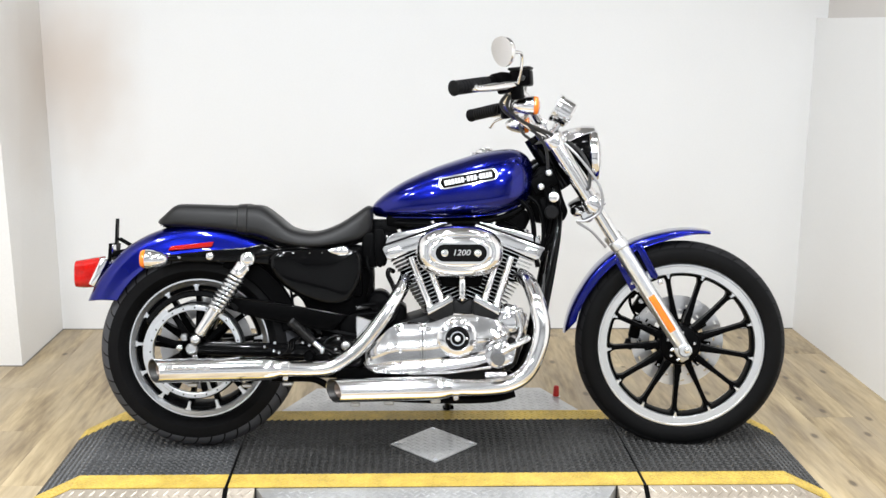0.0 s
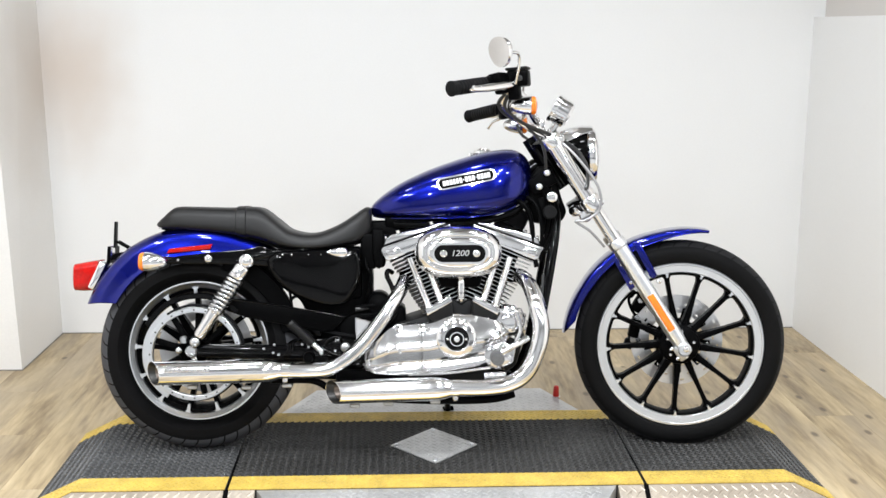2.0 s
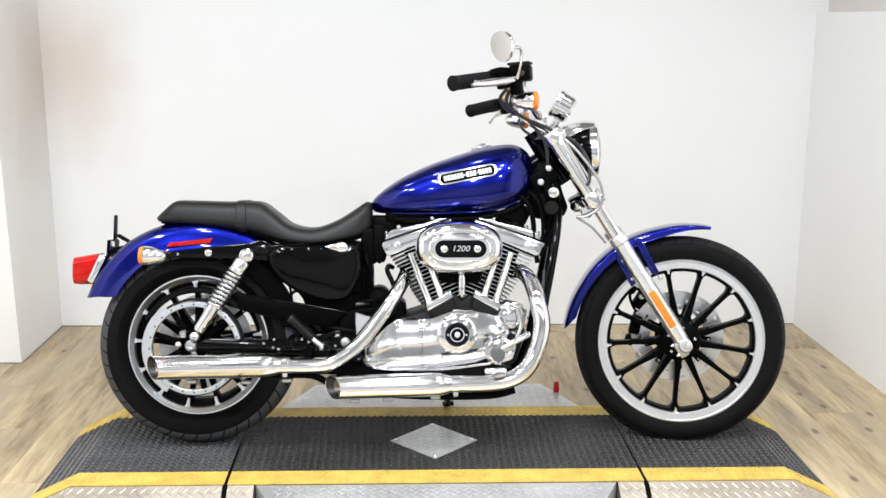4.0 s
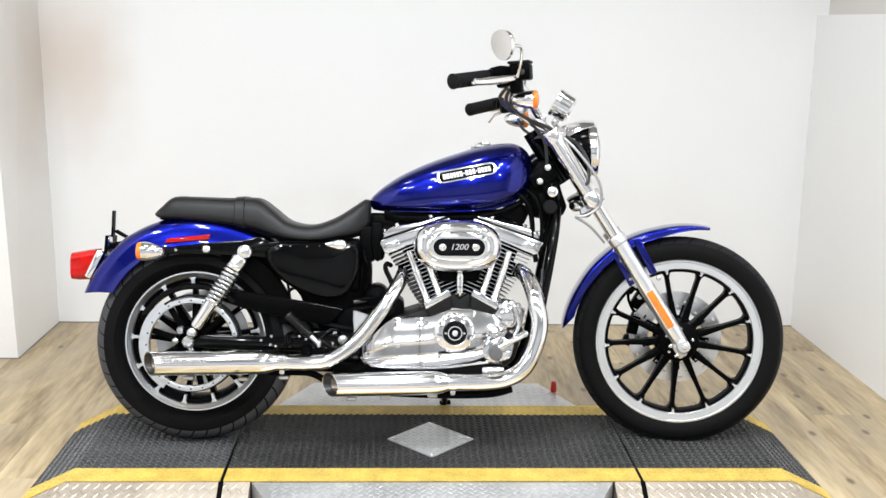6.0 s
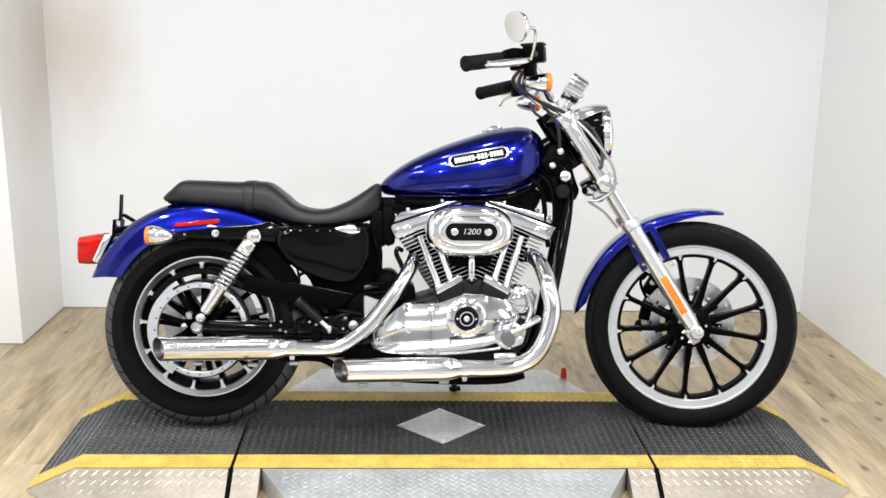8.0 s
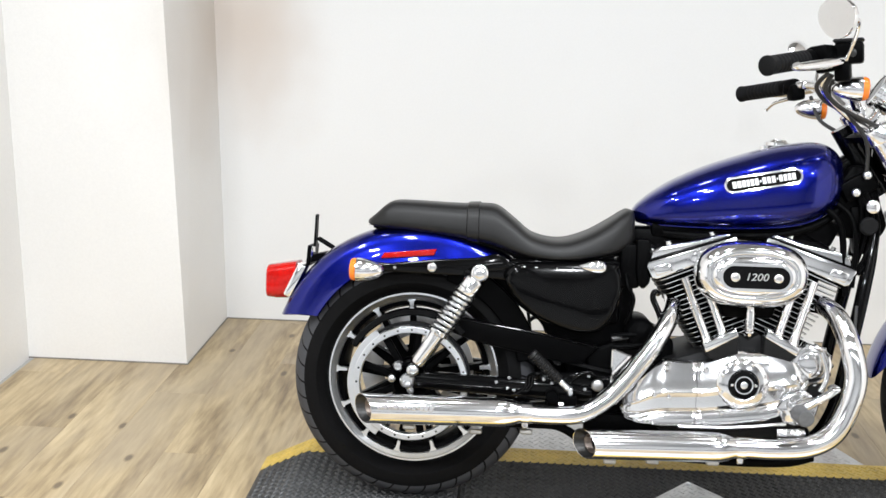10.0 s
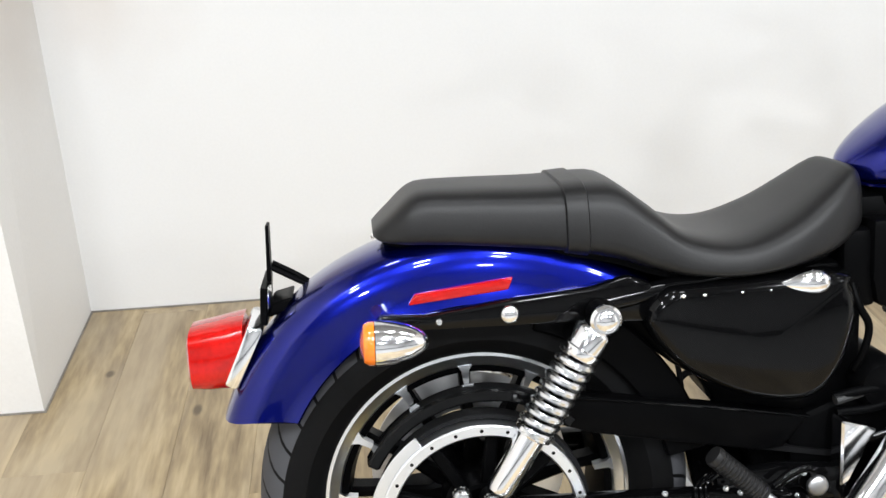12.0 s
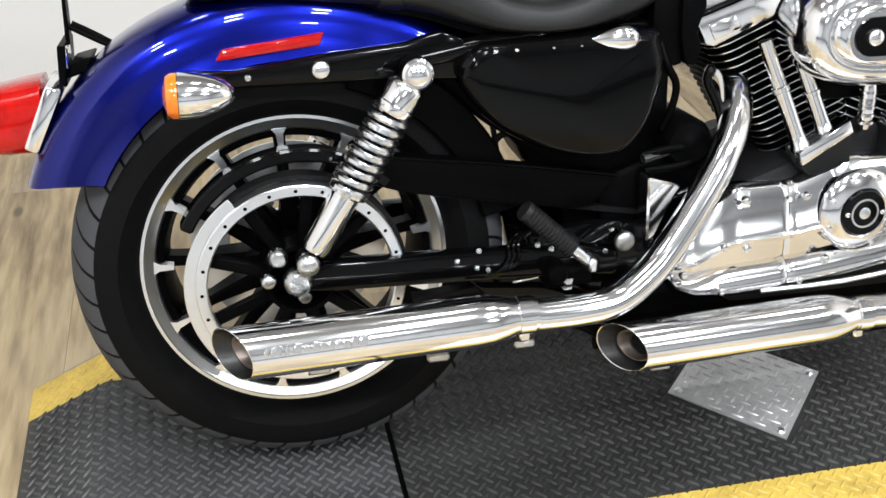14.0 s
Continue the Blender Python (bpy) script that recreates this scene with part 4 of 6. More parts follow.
def tank_ring(x, zt, zb, w, n=40):
    mid = zb + 0.40 * (zt - zb)
    ring = []
    for k in range(n):
        a = math.tau * k / n
        c, s = math.cos(a), math.sin(a)
        ring.append(V(x, math.copysign(abs(c) ** SIDE_P, c) * w, mid + math.copysign(abs(s) ** (TOP_P if s > 0 else 0.6), s) * ((zt - mid) if s > 0 else (mid - zb))))
    return ring


def tank_side(x, z):
    """Half the tank's width at x and height z, above its widest line."""
    zt, zb, w = tank_row(x)
    mid = zb + 0.40 * (zt - zb)
    if z < mid:
        return w
    s = min(1.0, (z - mid) / (zt - mid)) ** (1 / TOP_P)
    return w * math.sqrt(max(0.0, 1 - s * s)) ** SIDE_P


xs = np.concatenate([np.linspace(0.545, 0.60, 12), np.linspace(0.61, 1.0, 30), np.linspace(1.008, 1.053, 12)])
bm = loft(shape(), [tank_ring(x, *tank_row(x)) for x in xs])
tank = part("fuel_tank", bm, BLUE, bike, "glossy metallic blue teardrop fuel tank", angle=60)


for s in (-1, 1):
    seam = []
    for x in np.linspace(0.556, 1.035, 50):
        zt, zb, w = tank_row(x)
        mid = zb + 0.40 * (zt - zb)
        seam.append((x, s * 0.62 * w, mid - 0.925 * (mid - zb)))
    part("tank_seam", tube(shape(), seam, 0.0032, 8, 1), BLUE, tank)


def on_tank(bm, outline, lift, u0=(0.8395, 0.851), tilt=11.0, thick=0.003, s=-1):
    """A plate with that outline, laid against the tank's side."""
    c, k = math.cos(radians(tilt)), math.sin(radians(tilt))
    rings = []
    for grow, off in ((1.0, lift - thick - 0.004), (1.0, lift - 0.0008), (0.985, lift)):
        ring = []
        for u, v in outline:
            x, z = u0[0] + c * u * grow - k * v * grow, u0[1] + k * u * grow + c * v * grow
            ring.append(V(x, s * (tank_side(x, z) + off), z))
        rings.append(ring)
    loft(bm, rings[:3], cap=False)
    # close the face with a strip between upper and lower edge
    top = rings[-1]
    n = len(top)
    vs = [bm.verts.new(p) for p in top]
    for i in range(n // 2 - 1):
        bm.faces.new((vs[i], vs[i + 1], vs[n - 2 - i], vs[n - 1 - i]))
    return bm


def stadium(w, h, n=10, m=14):
    """An outline that starts at the right end, so that its points pair up above and below."""
    r = h / 2
    up = [(w / 2 - r + r * math.cos(math.pi / 2 * k / n), r * math.sin(math.pi / 2 * (k + 0.001) / n) + 1e-5) for k in range(n + 1)]
    up += [(w / 2 - r - (w - h) * k / m, r) for k in range(1, m)]
    up += [(-w / 2 + r - r * math.sin(math.pi / 2 * k / n), r * math.cos(math.pi / 2 * k / n) + 1e-5) for k in range(n + 1)]
    return up + [(x, -z) for x, z in reversed(up)]


for s in (-1, 1):
    part("badge", on_tank(shape(), stadium(0.182, 0.038), 0.0040, s=s), CHROME, tank, "chrome-framed oblong tank badge")
    part("badge_field", on_tank(shape(), stadium(0.172, 0.028), 0.0050, s=s), SATIN, tank, "black badge field")
    bm = shape()
    widths = [0.0078, 0.0078, 0.0078, 0.006, 0.007, 0.0078, 0.004, 0.0078, 0.0078, 0.0078, 0.003, 0.0078, 0.007, 0.007, 0.0078]
    u = -0.073
    for w in widths:
        h = 0.004 if w < 0.006 else 0.0155
        v = [(w / 2, h / 2), (0, h / 2), (-w / 2, h / 2), (-w / 2, -h / 2), (0, -h / 2), (w / 2, -h / 2)]
        on_tank(bm, [(u + w / 2 + a, b) for a, b in v], 0.0062, s=s)
        u += w + 0.0030
    part("badge_bars", bm, SILVERPRINT, tank, "pale raised bars on the badge")
bm = shape()
lathe(bm, [(0.033, -0.004), (0.033, 0.004), (0.030, 0.0075), (0.022, 0.009), (0.020, 0.013), (0.0, 0.0135)], 36, along((0.905, 0.03, 0.940), (0.08, 0.02, 1)))
part("filler_cap", bm, CHROME, tank, "low chrome filler cap")
bm = shape()
lathe(bm, [(0.012, -0.004), (0.012, 0.006), (0.0, 0.008)], 20, along((0.862, -0.02, 0.930), (-0.1, 0.0, 1)))
part("tank_bolt", bm, CHROME, tank)

# ---- frame, swingarm, covers
frame_bars = part("frame", tube(shape(), [(1.07, 0, 0.90), (0.90, 0, 0.79), (0.70, 0, 0.725), (0.50, 0, 0.675), (0.30, 0, 0.63)], 0.024, 14), GLOSS, bike, "gloss black tubular frame")
for s in (-1, 1):
    bm = shape()
    tube(bm, [(1.085, s * 0.02, 0.885), (1.122, s * 0.045, 0.78), (1.120, s * 0.06, 0.69), (1.104, s * 0.072, 0.59), (1.083, s * 0.08, 0.48), (1.045, s * 0.085, 0.30), (0.98, s * 0.09, 0.215), (0.85, s * 0.09, 0.19), (0.54, s * 0.09, 0.19), (0.47, s * 0.06, 0.23), (0.44, s * 0.05, 0.36), (0.45, s * 0.05, 0.56), (0.47, s * 0.05, 0.66)], 0.0165, 14)
    part("frame_rail", bm, GLOSS, frame_bars)
    bm = shape()
    tube(bm, [(0.47, s * 0.085, 0.655), (0.30, s * 0.10, 0.632), (0.18, s * 0.105, 0.615)], 0.014, 12)
    part("seat_rail", bm, GLOSS, frame_bars)
    bm = shape()
    prism(bm, [(0.0, 0.318), (0.02, 0.352), (0.06, 0.356), (0.40, 0.345), (0.46, 0.33), (0.46, 0.29), (0.40, 0.298), (0.06, 0.312)], s * 0.118 - 0.014, s * 0.118 + 0.014, 0.008, 2)
    arm = part("swingarm", bm, GLOSS, bike, "gloss black swingarm")
    part("axle_cap", dome(shape(), (0.006, s * 0.122, 0.333), (0, s, 0), 0.0205, 0.024), PLATED, arm, "domed chrome axle cap")
    part("adjuster_cap", dome(shape(), (-0.033, s * 0.122, 0.336), (0, s, 0), 0.0105, 0.012), PLATED, arm)
    part("caliper_bolt", dome(shape(), (-0.018, s * 0.12, 0.368), (0, s, 0), 0.0135, 0.016), PLATED, arm)
    part("link_bolt", dome(shape(), (0.014, s * 0.122, 0.309), (0, s, 0), 0.010, 0.012), PLATED, arm)
bm = shape()
lathe(bm, [(0.022, -0.125), (0.022, 0.125)], 20, along((0.44, 0, 0.318), (0, 1, 0)))
part("pivot_tube", bm, SATIN, frame_bars)
part("pivot_cap", dome(shape(), (0.469, -0.128, 0.342), (0, -1, 0), 0.0150, 0.01), CAST, frame_bars)

bm = shape()
prism(bm, [(0.115, 0.490), (0.145, 0.488), (0.30, 0.463), (0.470, 0.432), (0.432, 0.388), (0.40, 0.386), (0.165, 0.432), (0.10, 0.455)], -0.100, -0.072, 0.004, 2)
guard_ob = part("belt_guard", bm, SATIN, bike, "satin black drive belt guard")
bm = arc_prism(shape(), (0.018, 0.327), 0.163, 0.181, 45, 152, -0.102, -0.070, 28, 0.003)
part("guard_arc", bm, GLOSS, guard_ob)
bm = shape()
tube(bm, [(0.118, -0.101, 0.488), (0.30, -0.101, 0.462), (0.468, -0.101, 0.431)], 0.0022, 8)
part("guard_lip", bm, GLOSS, guard_ob)
bm = shape()
prism(bm, [(0.20, 0.43), (0.52, 0.37), (0.52, 0.362), (0.20, 0.422)], -0.09, -0.066, 0, 1)
prism(bm, [(0.17, 0.272), (0.52, 0.30), (0.52, 0.292), (0.17, 0.264)], -0.09, -0.066, 0, 1)
part("belt_run", bm, RUBBER, guard_ob, "black belt between the pulleys")

cover_outline = [(0.233, 0.600), (0.258, 0.630), (0.300, 0.636), (0.490, 0.640), (0.512, 0.625), (0.520, 0.59), (0.512, 0.542), (0.498, 0.505), (0.474, 0.476), (0.44, 0.466), (0.39, 0.472), (0.335, 0.492), (0.285, 0.522), (0.248, 0.562)]


def bulged(bm, outline, y0, y1, steps=5, shrink=0.16, s=-1):
    """A cover whose edge curves in towards its face."""
    cx, cz = sum(p[0] for p in outline) / len(outline), sum(p[1] for p in outline) / len(outline)
    fine = []
    n = len(outline)
    for i in range(n):
        p0, p1, p2, p3 = (np.array(outline[(i + d) % n]) for d in (-1, 0, 1, 2))
        for k in range(4):
            t = k / 4
            fine.append(0.5 * (2 * p1 + (p2 - p0) * t + (2 * p0 - 5 * p1 + 4 * p2 - p3) * t * t + (3 * p1 - p0 - 3 * p2 + p3) * t ** 3))
    rings = [[V(x, s * y0, z) for x, z in fine]]
    for j in range(steps + 1):
        a = math.pi / 2 * j / steps
        g = 1 - shrink * (1 - math.cos(a))
        rings.append([V(cx + (x - cx) * g, s * (y1 - 0.02 + 0.02 * math.sin(a)), cz + (z - cz) * g) for x, z in fine])
    for j in range(1, 8):
        k = 1 - j / 8
        g = (1 - shrink) * k
        rings.append([V(cx + (x - cx) * g, s * (y1 + 0.007 * (1 - k * k)), cz + (z - cz) * g) for x, z in fine])
    return loft(bm, rings)


for s in (-1, 1):
    cover = part("side_cover", bulged(shape(), cover_outline, 0.09, 0.135, s=s), GLOSS, bike, "gloss black oil tank side cover", angle=60)
    bm = shape()
    rings = []
    for t in np.linspace(0, 1, 16):
        x = 0.405 + 0.076 * t
        h = 0.0160 * math.sin(math.pi * (1 - t) ** 0.55) + 0.0005
        zc = 0.630
        rings.append([V(x, s * (0.130 + 0.011 * max(0.0, math.cos(a)) * math.sin(math.pi * (1 - t) ** 0.55) + 0.001 * math.cos(a)), zc + h * math.sin(a)) for a in (math.tau * k / 16 for k in range(16))])
    part("emblem", loft(bm, rings), CHROME, cover, "chrome teardrop trim")
    for x in (0.282, 0.31, 0.36, 0.398):
        part("screw", dome(shape(), (x, s * 0.131, 0.624), (0, s * 0.6, 0.8), 0.004, 0.004, 10), CHROME, cover)
bm = shape()
block(bm, (0.15, 0.17, 0.16), Matrix.Translation((0.445, 0, 0.565)), 0.015)
block(bm, (0.05, 0.12, 0.11), Matrix.Translation((0.540, -0.03, 0.632)), 0.010)
part("battery_box", bm, SATIN, bike, "black battery box under the seat")
bm = shape()
prism(bm, [(0.44, 0.42), (0.60, 0.482), (0.655, 0.455), (0.655, 0.30), (0.60, 0.27), (0.46, 0.27)], -0.085, 0.10, 0.012)
part("gearbox", bm, SATIN, bike, "black gearbox housing behind the engine")
bm = shape()
prism(bm, [(0.500, 0.434), (0.551, 0.418), (0.542, 0.406), (0.513, 0.346), (0.500, 0.338)], -0.135, -0.10, 0.003, 1)
part("sprocket_cover", bm, CHROME, bike, "small chrome sprocket cover")
bm = shape()
prism(bm, [(0.17, 0.60), (0.27, 0.62), (0.54, 0.64), (0.553, 0.56), (0.553, 0.48), (0.545, 0.24), (0.44, 0.235), (0.42, 0.29), (0.385, 0.40), (0.352, 0.440), (0.338, 0.466), (0.320, 0.489), (0.300, 0.502), (0.288, 0.509), (0.270, 0.524), (0.240, 0.550), (0.20, 0.585)], -0.07, 0.07, 0.012)
arc_prism(bm, (0.018, 0.327), 0.314, 0.319, 36.5, 66, -0.058, 0.0, 14, 0.001)
for s in (-1, 1):
    y0, y1 = sorted((s * 0.060, s * 0.086))
    arc_prism(bm, (0.018, 0.327), 0.262, 0.3105 - s * 0.0085, 12, 74, y0, y1, 20, 0.003)
part("inner_mudguard", bm, SATIN, bike, "black inner mudguard and oil tank side")
bm = shape()
prism(bm, [(0.33, 0.36), (0.42, 0.37), (0.52, 0.36), (0.53, 0.28), (0.47, 0.245), (0.40, 0.27), (0.34, 0.30)], -0.118, -0.09, 0.008)
prism(bm, [(0.24, 0.30), (0.50, 0.296), (0.52, 0.235), (0.30, 0.242)], -0.10, -0.075, 0.006)
prism(bm, [(0.315, 0.425), (0.40, 0.41), (0.42, 0.30), (0.33, 0.30)], -0.03, 0.03, 0.006)
part("peg_plate", bm, GLOSS, bike, "gloss black footpeg mounting plate")
bm = shape()
lathe(bm, [(0.0, -0.06), (0.034, -0.058), (0.037, -0.05), (0.037, 0.08), (0.030, 0.09), (0.012, 0.092), (0.0, 0.098)], 28, along((0.570, -0.02, 0.470), (0, -1, 0)))
tube(bm, [(0.50, -0.105, 0.458), (0.545, -0.108, 0.466), (0.61, -0.10, 0.463)], 0.007, 10)
tube(bm, [(0.505, -0.105, 0.436), (0.56, -0.108, 0.440), (0.60, -0.10, 0.452)], 0.006, 10)
part("starter_motor", bm, SATIN, bike, "black starter motor")
bm = shape()
prism(bm, [(0.552, 0.70), (0.585, 0.70), (0.592, 0.66), (0.580, 0.63), (0.588, 0.60), (0.575, 0.575), (0.56, 0.585), (0.553, 0.62)], -0.10, -0.05, 0.008)
tube(bm, [(0.530, -0.08, 0.62), (0.534, -0.10, 0.585), (0.549, -0.10, 0.556), (0.545, -0.10, 0.525), (0.535, -0.09, 0.49)], 0.0055, 10)
part("wiring_bracket", bm, SATIN, bike, "black wiring bracket and loom behind the engine")
bm = shape()
tube(bm, [(0.612, -0.07, 0.566), (0.600, -0.10, 0.572), (0.597, -0.10, 0.555), (0.614, -0.105, 0.517), (0.627, -0.11, 0.462), (0.620, -0.11, 0.432), (0.598, -0.11, 0.410), (0.55, -0.10, 0.39)], 0.0075, 12)
part("oil_hose", bm, GLOSS, bike, "shiny black oil hose behind the rear cylinder")
bm = shape()
tube(bm, [(0.345, -0.05, 0.455), (0.33, -0.055, 0.487), (0.312, -0.055, 0.492), (0.298, -0.055, 0.478), (0.30, -0.05, 0.45)], 0.005, 10)
tube(bm, [(0.285, -0.06, 0.545), (0.297, -0.06, 0.50), (0.305, -0.06, 0.44)], 0.004, 8)
part("drain_hose", bm, RUBBER, bike, "thin black drain hose below the side cover")
bm = shape()
tube(bm, [(0.62, -0.06, 0.715), (0.70, -0.075, 0.712), (0.80, -0.06, 0.716), (0.90, -0.075, 0.722), (0.99, -0.07, 0.75), (1.04, -0.06, 0.79)], 0.010, 10)
tube(bm, [(1.00, -0.08, 0.79), (1.03, -0.09, 0.76), (1.045, -0.085, 0.71), (1.05, -0.08, 0.64), (1.06, -0.085, 0.58)], 0.008, 10)
tube(bm, [(1.03, -0.07, 0.80), (1.06, -0.085, 0.77), (1.075, -0.09, 0.70), (1.07, -0.09, 0.60)], 0.006, 8)
part("wiring_loom", bm, SATIN, bike, "black wiring loom below the tank")


# ---- engine
CR = V(0.828, 0, 0.332)
engine = part("crankcase", prism(shape(), [(0.625, 0.41), (0.72, 0.44), (0.76, 0.435), (0.89, 0.435), (0.98, 0.41), (1.02, 0.38), (0.99, 0.28), (0.90, 0.225), (0.64, 0.225), (0.58, 0.27)], -0.135, 0.13, 0.012), WRINKLE, bike, "black cast engine crankcase")


def cylinder(s):
    way = V(s * 0.383, 0, 0.924)
    side = V(0.924, 0, -s * 0.383)
    m = Matrix.Translation(CR) @ Matrix((side, V(0, 1, 0), way)).transposed().to_4x4()
    bm = shape()
    loft(bm, [[V(x, y, z) for x, y in rounded(0.122, 0.135, 0.045)] for z in (0.10, 0.33)])
    bmesh.ops.transform(bm, matrix=m, verts=bm.verts)
    ob = part("cylinder", bm, SATIN, bike, "black finned engine cylinder")
    fin = shape()
    loft(fin, [[V(x, y, z) for x, y in rounded(0.2 * k, 0.19 * k, 0.03)] for z, k in ((-0.0016, 0.99), (-0.0009, 1.0), (0.0009, 1.0), (0.0016, 0.99))])
    me = mesh_of("cooling_fin", fin, ALLOY)
    me.materials.append(SATIN)
    # Flats are black; edges off the near side are blackened too, as shade.
    for p in me.polygons:
        p.material_index = 1 if abs(p.normal.z) > 0.75 or p.center.y > -0.055 else 0
    for k in range(18):
        d = 0.118 + 0.0124 * k
        w = float(np.interp(d, [0.118, 0.157, 0.198, 0.237, 0.268, 0.299, 0.33], [0.68, 0.74, 0.83, 0.88, 0.93, 0.99, 1.05]))
        f = new("cooling_fin", me)
        f.parent = ob
        f.matrix_basis = m @ Matrix.Translation((0, 0, d)) @ Matrix.Diagonal((w, 0.86 + 0.12 * k / 17, 1, 1))

    def own(outline):
        return [(s * -x, z) for x, z in outline]
    bm = shape()
    prism(bm, own([(-0.103, 0.335), (0.103, 0.335), (0.113, 0.340), (0.112, 0.369), (-0.111, 0.384), (-0.116, 0.378), (-0.113, 0.342)]), -0.096, 0.096, 0.007, 3, m)
    part("rocker_base", bm, POLISHED, ob, "polished chrome lower rocker box", angle=18)
    bm = shape()
    prism(bm, own([(-0.106, 0.3842), (0.104, 0.3700), (0.100, 0.380), (0.07, 0.386), (0.03, 0.389), (-0.02, 0.399), (-0.065, 0.407), (-0.09, 0.402)]), -0.088, 0.088, 0.010, 3, m)
    box = part("rocker_cover", bm, POLISHED, ob, "polished chrome rocker cover", angle=18)
    bm = shape()
    prism(bm, own([(-0.110, 0.3822), (0.108, 0.3678), (0.107, 0.3712), (-0.109, 0.3856)]), -0.0972, 0.0972, 0.0006, 1, m)
    part("rocker_gasket", bm, SATIN, box)
    bm = shape()
    prism(bm, own([(-0.05, 0.3985), (0.05, 0.385), (0.04, 0.396), (-0.04, 0.410)]), -0.055, 0.055, 0.004, 2, m)
    part("rocker_cap", bm, SATIN, box)
    bm = shape()
    prism(bm, own([(-0.100, 0.343), (-0.056, 0.343), (-0.060, 0.364), (-0.101, 0.368)]), -0.099, -0.09, 0.003, 2, m)
    part("cast_panel", bm, CHROME, ob)
    bm = shape()
    prism(bm, own([(-0.100, 0.331), (0.100, 0.331), (0.100, 0.3345), (-0.100, 0.3345)]), -0.093, 0.093, 0.001, 1, m)
    part("head_gasket", bm, SATIN, ob)
    for x, z in ((-0.088, 0.4005), (-0.045, 0.4035), (0.06, 0.3885)):
        part("bolt", hex_bolt(shape(), m @ V(s * -x, -0.076, z), way, 0.0055, 0.009), CHROME, box)
    for x in (-0.085, 0.085):
        part("bolt", hex_bolt(shape(), m @ V(x, -0.092, 0.352), (0, -1, 0), 0.006, 0.006), CHROME, ob)
    return ob


for s in (-1, 1):
    cylinder(s)

PUSH = [((0.728, 0.452), (0.666, 0.612)), ((0.766, 0.468), (0.722, 0.585)), ((0.884, 0.470), (0.924, 0.585)), ((0.922, 0.456), (0.972, 0.612))]
for (x0, z0), (x1, z1) in PUSH:
    bm = shape()
    a, b = V(x0, -0.142, z0), V(x1, -0.122, z1)
    w = (b - a).normalized()
    n = (b - a).length
    lathe(bm, [(0.0155, -0.006), (0.0155, 0.012), (0.0125, 0.016), (0.0112, 0.03), (0.0112, n * 0.55), (0.0128, n * 0.56), (0.0128, n * 0.60), (0.0105, n * 0.61), (0.0105, n)], 22, along(a, w))
    part("pushrod_tube", bm, CHROME, engine, "chrome pushrod tube")
for s in (-1, 1):
    bm = shape()
    pts = [(0.106, 0.103), (0.112, 0.118), (0.036, 0.158), (0.030, 0.145), (0.028, 0.085), (0.09, 0.09)]
    prism(bm, [(0.825 + s * x, 0.332 + z) for x, z in pts], -0.158, -0.115, 0.005, 2)
    tap = part("tappet_block", bm, WRINKLE, engine, "black tappet block")
    bm = shape()
    prism(bm, [(0.825 + s * x, 0.334 + z) for x, z in ((0.106, 0.104), (0.113, 0.124), (0.038, 0.166), (0.030, 0.147))], -0.161, -0.118, 0.003, 2)
    part("tappet_cap", bm, CHROME, tap)
bm = shape()
prism(bm, [(0.77, 0.44), (0.80, 0.486), (0.824, 0.470), (0.85, 0.486), (0.88, 0.44)], -0.128, -0.08, 0.006)
part("valley_cover", bm, WRINKLE, engine)
bm = shape()
lathe(bm, [(0, -0.032), (0.006, -0.028), (0.0105, -0.01), (0.011, 0.01), (0.0105, 0.032), (0.008, 0.04), (0, 0.042)], 18, along((0.822, -0.142, 0.508), (0, 0, 1)))
for k in range(5):
    lathe(bm, [(0.0118, -0.002), (0.0118, 0.002)], 18, along((0.822, -0.142, 0.49 + 0.011 * k), (0, 0, 1)))
part("breather", bm, CHROME, engine, "ribbed silver breather")


